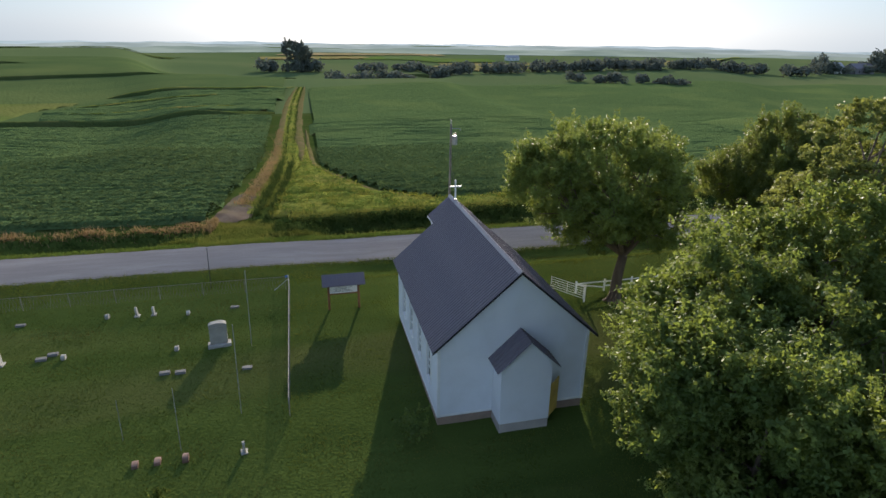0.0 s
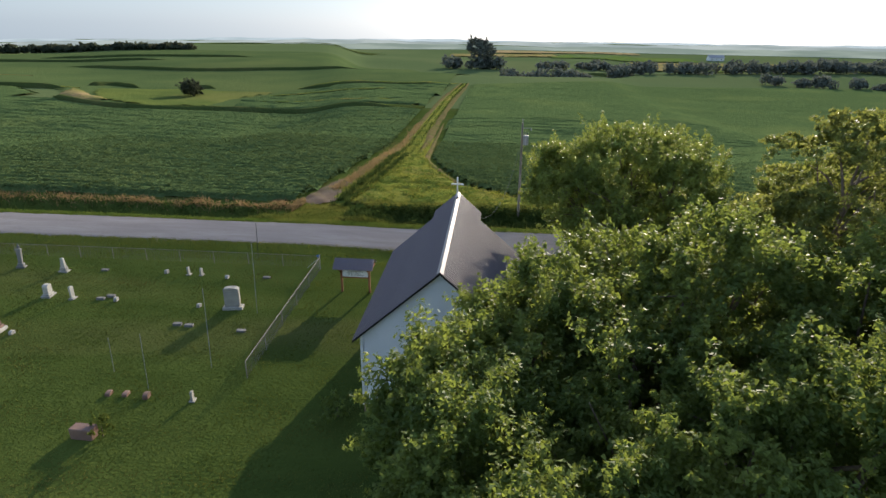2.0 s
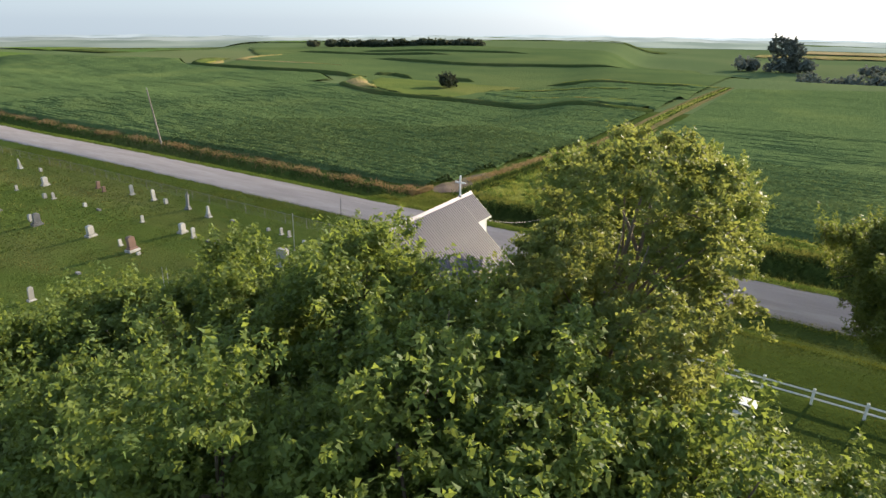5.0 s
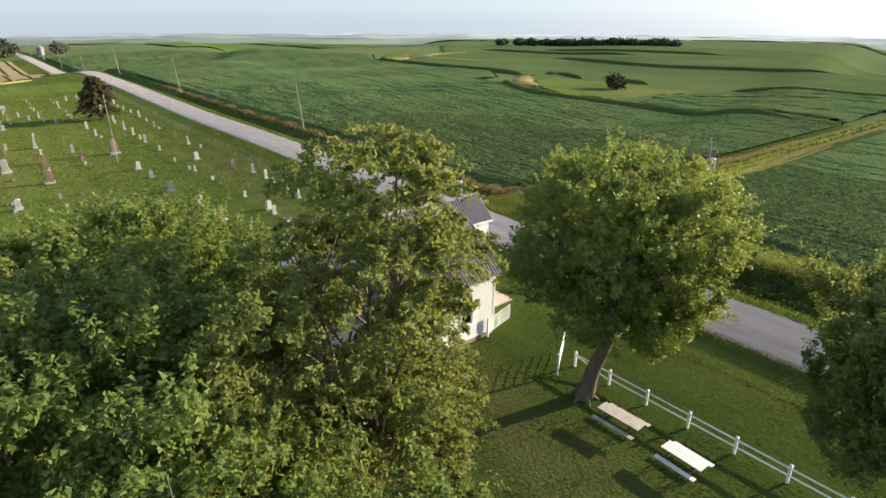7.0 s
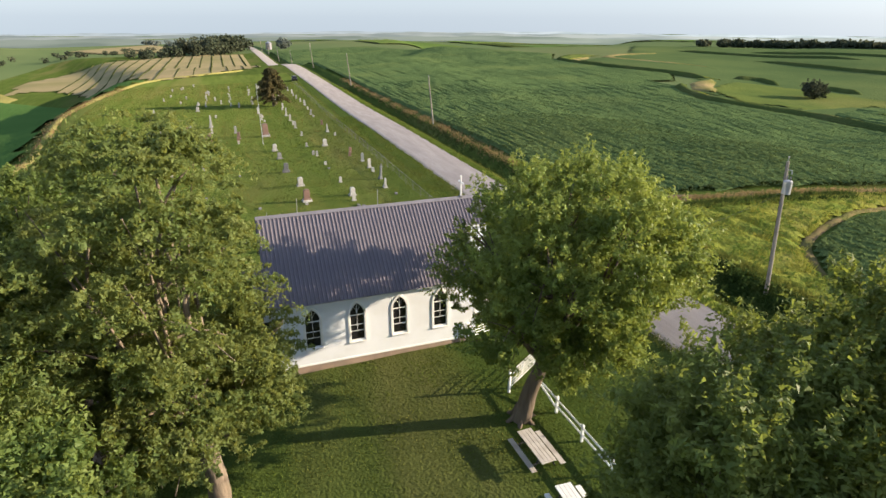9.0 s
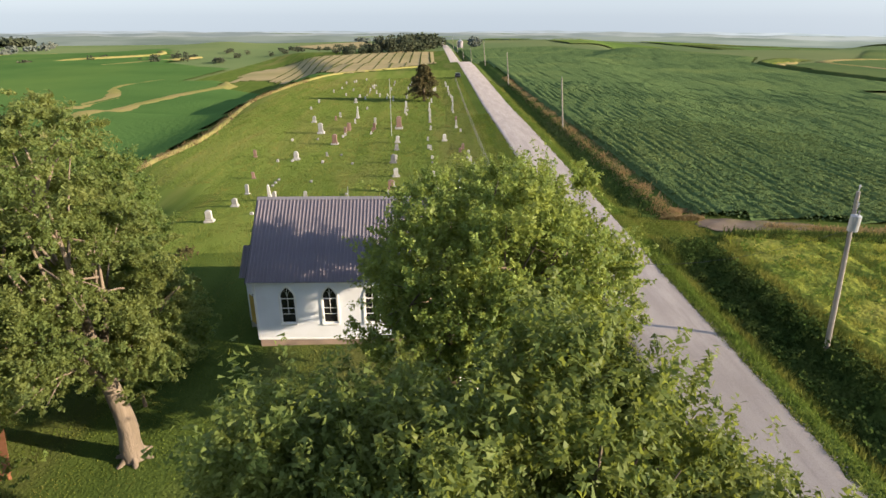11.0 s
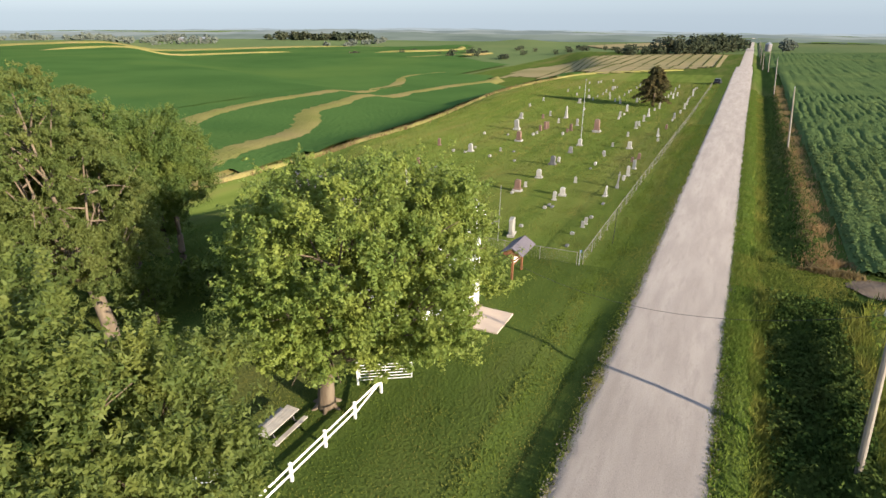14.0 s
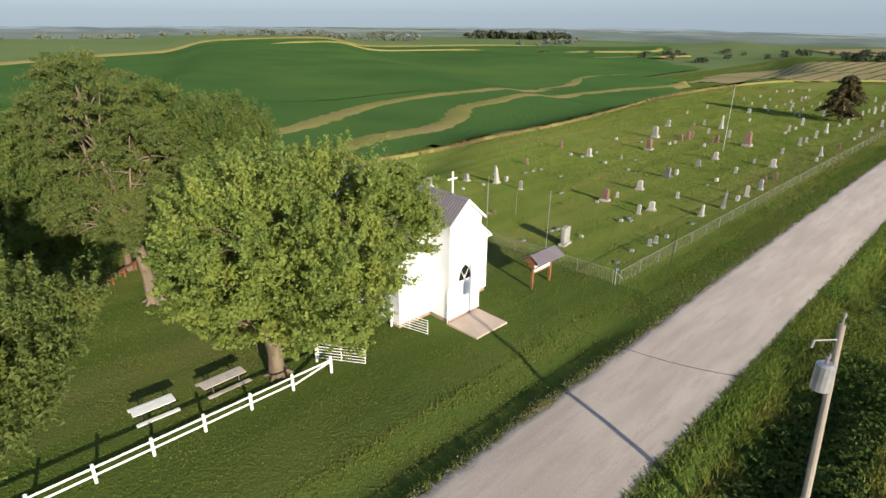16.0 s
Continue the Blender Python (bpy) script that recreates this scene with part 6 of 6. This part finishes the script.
def farm_building(name, x, y, turn, long, wide, eave, ridge, wall_mat, roof_mat, label):
    h = tagged(empty(name, (x, y, float(gz(x, y))), turn), label, "building")
    part("wall", fused(lambda b: prism(b, [(-wide / 2, -1), (wide / 2, -1), (wide / 2, eave), (0, ridge - 0.1), (-wide / 2, eave)], "x", -long / 2, long / 2)), wall_mat, h)
    for s in (-1, 1):
        part("roof", fused(lambda b: prism(b, [(0, ridge + 0.1), (s * (wide / 2 + 0.5), eave - 0.3), (s * (wide / 2 + 0.5), eave - 0.1), (0, ridge + 0.3)], "x", -long / 2 - 0.4, long / 2 + 0.4)), roof_mat, h)
    for k in range(3):
        part("window", fused(lambda b: box(b, (-long * 0.3 + k * long * 0.3 - 0.5, -wide / 2 - 0.05, 1.2), (-long * 0.3 + k * long * 0.3 + 0.5, -wide / 2 + 0.05, 2.6))), GLASS, h)
    return h


farm_building("farmhouse", 404, 356, 10, 9, 8, 5.0, 8.0, TRIM, GREY_METAL, "white farmhouse among dark trees")
farm_building("barn", 420, 350, 8, 22, 11, 4.5, 7.5, CAP, ROOF, "long metal barn with a blue-grey roof")
farm_building("farm_shed", -590, -722, 30, 13, 8, 3.5, 5.5, CAP, GREY_METAL, "white farm shed on a far hill")
farm_building("farm_shed", -600, -690, 20, 9, 7, 3.5, 5.5, CAP, GREY_METAL, "white farm shed on a far hill")
farm_building("farm_shed", 300, 815, 0, 20, 10, 4.0, 7.0, TRIM, GREY_METAL, "white farm shed in a far valley")

# ---- grass, weeds and crop leaves ----
def blades(name, x, y, h, w, mat, label, category, rng, lean=0.35, fan=1, zf=land):
    """Blades at the given places: each a tapering strip, bent a little."""
    x, y, h = np.repeat(x, fan), np.repeat(y, fan), np.repeat(h, fan)
    n = len(x)
    h = h * rng.uniform(0.6, 1.25, n)
    x, y = x + rng.normal(0, 0.05 + 0.02 * fan, n), y + rng.normal(0, 0.05 + 0.02 * fan, n)
    z = zf(x, y) - 0.03
    a, b = rng.uniform(0, 2 * math.pi, n), rng.uniform(0, 2 * math.pi, n)
    ww = w * rng.uniform(0.6, 1.3, n)
    base = np.stack([x, y, z], -1)
    side = np.stack([np.cos(a), np.sin(a), np.zeros(n)], -1) * ww[:, None]
    tip = base + np.stack([np.cos(b) * h * lean, np.sin(b) * h * lean, h], -1)
    V = np.stack([base - side, base + side, tip], 1).reshape(-1, 3)
    return tagged(quads(name, V, mat, None, 3), label, category, kind="stuff")


rng = np.random.default_rng(71)


def area(x0, x1, y0, y1, n):
    return rng.uniform(x0, x1, n), rng.uniform(y0, y1, n)


def near_more(x0, x1, n, c=5.0, reach=60.0):
    """x places crowding towards c."""
    u = rng.uniform(-1, 1, n)
    return np.clip(c + np.sign(u) * reach * np.abs(u) ** 1.7, x0, x1)


def clumpy(x, y, scale, bar):
    k = rough_noise(x, y, scale) + 0.5 * rough_noise(x, y, scale * 0.37, 2.0) + rng.normal(0, 0.25, len(x)) > bar
    return x[k], y[k]


off = lambda x, y: ~((x > CX - HALF - 0.1) & (x < CX + HALF + 0.1) & (y > Y0 - 1.5) & (y < VY + 2.8) & ((y < Y1) | (np.abs(x - CX - 0.2) < 1.9)))
x, y = area(-40, 34, -30, 12.3, 222000)
k = (x < -11) & (y < 8)
blades("graveyard_lawn", x[k], y[k], np.full(k.sum(), 0.10), 0.04, TURF_BLADES, "short mown lawn among the graves", "grass", rng, 0.5)
k = off(x, y) & ~k
blades("lawn", x[k], y[k], np.full(k.sum(), 0.10), 0.036, LAWN, "short mown lawn round church and graves", "grass", rng, 0.5)
x, y = area(-172, -40, -46, 10.5, 105000)
k = y > -46 + 0.5 * np.abs(x + 100) ** 0.4
blades("graveyard_lawn", x[k], y[k], np.full(k.sum(), 0.14), 0.10, TURF_BLADES, "short mown lawn among the graves", "grass", rng, 0.5)
x, y = area(-90, 30, 8.6, 12.7, 26000)
blades("verge_grass", x, y, np.full(len(x), 0.13), 0.05, LAWN, "mown grass verge beside the road", "grass", rng, 0.6)
# north verge: green grass, a yellow strip, the dark weedy ditch, rust-brown weeds on the field side
def broad(name, x, y, lo, hi, size, mat, label, category):
    """Broad weed leaves held at heights lo to hi over the ground."""
    n = len(x)
    P = np.stack([x, y, land(x, y) + rng.uniform(lo, hi, n) * (1 + 0.4 * rough_noise(x, y, 0.8))], -1)
    N = rng.normal(size=(n, 3)) * 0.55 + (0, 0, 0.9)
    N /= np.linalg.norm(N, axis=1)[:, None]
    A = np.cross(N, rng.normal(size=(n, 3)))
    A /= np.linalg.norm(A, axis=1)[:, None]
    S = np.cross(N, A)
    L = (size * rng.uniform(0.5, 1.3, n))[:, None]
    tagged(quads(name, np.stack([P - A * L, P + S * L * 0.6, P + A * L, P - S * L * 0.6], 1).reshape(-1, 3), mat), label, category, kind="stuff")


off_crossing = lambda x: np.abs(x + 16) > 3.4
x = near_more(-230, 45, 30000, -5, 150)
y = rng.uniform(ROAD_HI + 0.05, 20.7, len(x))
blades("verge_grass", x, y, np.full(len(x), 0.24), 0.05, VERGE, "fresh green grass beside the road", "grass", rng, 0.6)
x = near_more(-230, 45, 26000, 0, 150)
y = rng.normal(21.3, 0.32, len(x)) + 0.2 * rough_noise(x, x * 0, 4.0)
k = off_crossing(x)
blades("tall_grass", x[k], y[k], np.full(k.sum(), 0.55), 0.05, ROUGH_GRASS, "tall yellow-green grass along the ditch", "grass", rng, 0.5)
x = near_more(-230, 45, 34000, 0, 150)
y = rng.uniform(21.4, 25.6, len(x))
k = off_crossing(x)
x, y = clumpy(x[k], y[k], 1.1, -0.35)
blades("ditch_weeds", x, y, np.where(x < -19, 0.32, 0.55), 0.06, DARK_WEEDS, "dark leafy weeds filling the ditch", "weeds", rng, 0.6)
x = near_more(-160, 45, 46000, 0, 110)
y = rng.uniform(21.3, 26.0, len(x))
k = off_crossing(x) & ((x > -19) | (rng.random(len(x)) < 0.35))
x, y = clumpy(x[k], y[k], 0.9, -0.3)
broad("ditch_leaves", x, y, 0.25, 0.75, 0.12, DARK_WEEDS, "broad dark leaves of the weeds in the ditch", "weeds")
x, y = area(-19.6, -12.4, 18.9, 27.5, 9000)
blades("crossing_grass", x, y, np.full(len(x), 0.2), 0.05, ROUGH_GRASS, "short worn grass over the field crossing", "grass", rng, 0.6)
x = np.r_[near_more(-260, -19, 20000, -19, 150), rng.uniform(-22.5, -18.6, 2600)]
y = rng.normal(25.8, 0.8, len(x)) + np.where(x > -23, 0.5, 0.0)
x, y = clumpy(x, y, 2.2, -0.4)
blades("dry_weeds", x, y, np.clip(0.42 + 0.3 * rough_noise(x, y, 3.1), 0.15, 0.8), 0.055, DRY_WEEDS, "rust-brown dry weeds at the field's edge", "weeds", rng, 0.35)
x, y = area(-11, 42, 25.8, 27.2, 9000)
blades("tall_weeds", x, y, np.full(len(x), 0.75), 0.06, ROUGH_GRASS, "tall light green weeds along a fence line", "weeds", rng, 0.4)
y = np.r_[rng.uniform(27, 60, 4500), rng.uniform(60, 200, 2800)]
x = np.interp(y, (27, 45, 60, 100, 150, 203), (-14.2, -12.3, -11.7, -11.4, -10.6, -8.2)) + np.where(rng.random(len(y)) < 0.5, -0.75, 0.75) + rng.normal(0, 0.22, len(y))
x, y = clumpy(x, y, 1.3, -0.25)
blades("lane_weeds", x, y, np.full(len(x), 0.8), 0.06, DARK_WEEDS, "dark weeds in a line along the lane", "weeds", rng, 0.4)
x, y = area(-13, 30, 26.6, 64, 60000)
k = inside(MEADOW_EDGE)(x, y) > 0.3
x, y = clumpy(x[k], y[k], 1.7, 0.12)
broad("meadow_weeds", x, y, 0.45, 0.8, 0.13, VERGE, "green weed clumps in the rough yellow grass", "weeds")
L = smooth_line([(-16.6, 34), (-15.0, 45), (-14.0, 60), (-13.6, 100)], 60)
i = rng.integers(0, len(L), 5000)
blades("dry_weeds", L[i, 0] + rng.normal(0, 0.45, 5000), L[i, 1] + rng.normal(0, 0.5, 5000), np.full(5000, 0.45), 0.06, DRY_WEEDS, "rust-brown dry weeds along the lane", "weeds", rng, 0.4)
L = smooth_line([(-14.6, 33), (-13.0, 45), (-12.2, 60), (-11.8, 100)], 60)
i = rng.integers(0, len(L), 14000)
x, y = clumpy(L[i, 0] + rng.normal(0, 1.1, 14000), L[i, 1] + rng.normal(0, 0.6, 14000), 1.4, -0.6)
blades("lane_grass", x, y, np.full(len(x), 0.35), 0.06, ROUGH_GRASS, "yellow-green grass on the field lane", "grass", rng, 0.5)
sdm = inside([(-13.5, 27.5), (-11.0, 45), (-9.6, 62), (-8.2, 90), (-8.0, 60), (-5.2, 47), (-0.6, 37), (6, 31), (42, 30.5), (42, 26.6), (-2, 26.4)])
x, y = area(-14, 42, 26, 75, 60000)
x, y = np.r_[x, rng.uniform(-14, 42, 60000)], np.r_[y, rng.uniform(26, 46, 60000)]
k = sdm(x, y) > 0.2
x, y = clumpy(x[k], y[k], 0.9, -0.35)
MEADOW = leafy("meadow_blades", (0.165, 0.20, 0.034), (0.26, 0.275, 0.05), (0.33, 0.31, 0.07), 0.25, 0.8, 0.2)
blades("meadow_grass", x, y, 0.62 + 0.34 * rough_noise(x, y, 0.9) + 0.2 * rough_noise(x, y, 3.1, 4.0), 0.06, MEADOW, "yellow-green meadow grass in clumps", "grass", rng, 0.5)
# ragged road edge tufts
x = near_more(-160, 40, 9000, 5, 110)
y = np.where(rng.random(len(x)) < 0.5, ROAD_LO + rng.normal(-0.15, 0.16, len(x)), ROAD_HI + rng.normal(0.15, 0.16, len(x)))
blades("edge_tufts", x, y, np.full(len(x), 0.16), 0.05, ROUGH_GRASS, "tufts of grass creeping onto the gravel's edge", "grass", rng, 0.7)
# weedy strip beyond the graveyard
L = smooth_line([(60, -60), (-30, -53), (-55, -47), (-75, -44), (-120, -49.5), (-140, -47), (-170, -42)], 60)
i = rng.integers(0, len(L), 6000)
x, y = clumpy(L[i, 0] + rng.normal(0, 0.8, 6000), L[i, 1] + rng.normal(0, 0.8, 6000), 2.5, -0.1)
blades("dry_weeds", x, y, np.full(len(x), 0.8), 0.08, DRY_WEEDS, "rough dry weeds along the graveyard's edge", "weeds", rng, 0.4)


# soybean leaves over the nearest rows
def soy_leaves(poly, x0, x1, y0, y1, n, label, patchy=1.0, reach=100.0):
    sd = inside(poly)
    x, y = area(x0, x1, y0, y1, n)
    k = (sd(x, y) > 0.25) & (rng.random(n) < 1.5 - np.hypot(x + 15, y - 27) / reach) & (row_gap(x, y, 1.52) < 0.16)
    x, y = x[k], y[k]
    n = len(x)
    P = np.stack([x, y, gz(x, y) + canopy(x, y, 0.68, 1.52, patchy) * np.clip(sd(x, y) / 0.9 + 0.2, 0.3, 1) + rng.uniform(-0.04, 0.09, n)], -1)
    N = rng.normal(size=(n, 3)) * 0.4 + (0, 0, 1)
    N /= np.linalg.norm(N, axis=1)[:, None]
    A = np.cross(N, rng.normal(size=(n, 3)))
    A /= np.linalg.norm(A, axis=1)[:, None]
    S = np.cross(N, A)
    L = rng.uniform(0.10, 0.20, n)[:, None]
    tagged(quads("soybean_leaves", np.stack([P - A * L + S * L * 0.8, P - A * L - S * L * 0.8, P + A * L], 1).reshape(-1, 3), SOY_LEAF, None, 3), label, "crop", kind="stuff")


soy_leaves(WEST_FIELD, -75, -14, 27, 75, 70000, "soybean leaves on the nearest rows")
soy_leaves(WEST_FIELD, -135, -14, 27, 128, 110000, "soybean leaves on the rows along the road")
soy_leaves(EAST_FIELD, -8, 50, 31, 75, 80000, "soybean leaves on the nearest rows", 0.6, 45.0)


# loose stones thrown to the road's edges
n = 9000
x = near_more(-60, 40, n, 5, 45)
y = np.where(rng.random(n) < 0.6, ROAD_LO - np.abs(rng.normal(0, 0.3, n)) + 0.12, ROAD_HI + np.abs(rng.normal(0, 0.22, n)) - 0.12)
P = np.stack([x, y, np.maximum(land(x, y), gz(x, y) - 0.02) + 0.05], -1)
N = rng.normal(size=(n, 3)) * 0.3 + (0, 0, 1)
A = np.cross(N, rng.normal(size=(n, 3)))
A /= np.linalg.norm(A, axis=1)[:, None]
S = np.cross(N, A)
L = rng.uniform(0.02, 0.055, n)[:, None]
STONES = material("loose_stones", (0.26, 0.225, 0.20), (0.19, 0.165, 0.145), 3.0, 0.95, vary=0.3, island=True, spec=0.0)
tagged(quads("loose_gravel", np.stack([P - A * L, P + S * L, P + A * L, P - S * L * 0.7], 1).reshape(-1, 3), STONES), "loose pale stones along the road's edges", "gravel", kind="stuff")
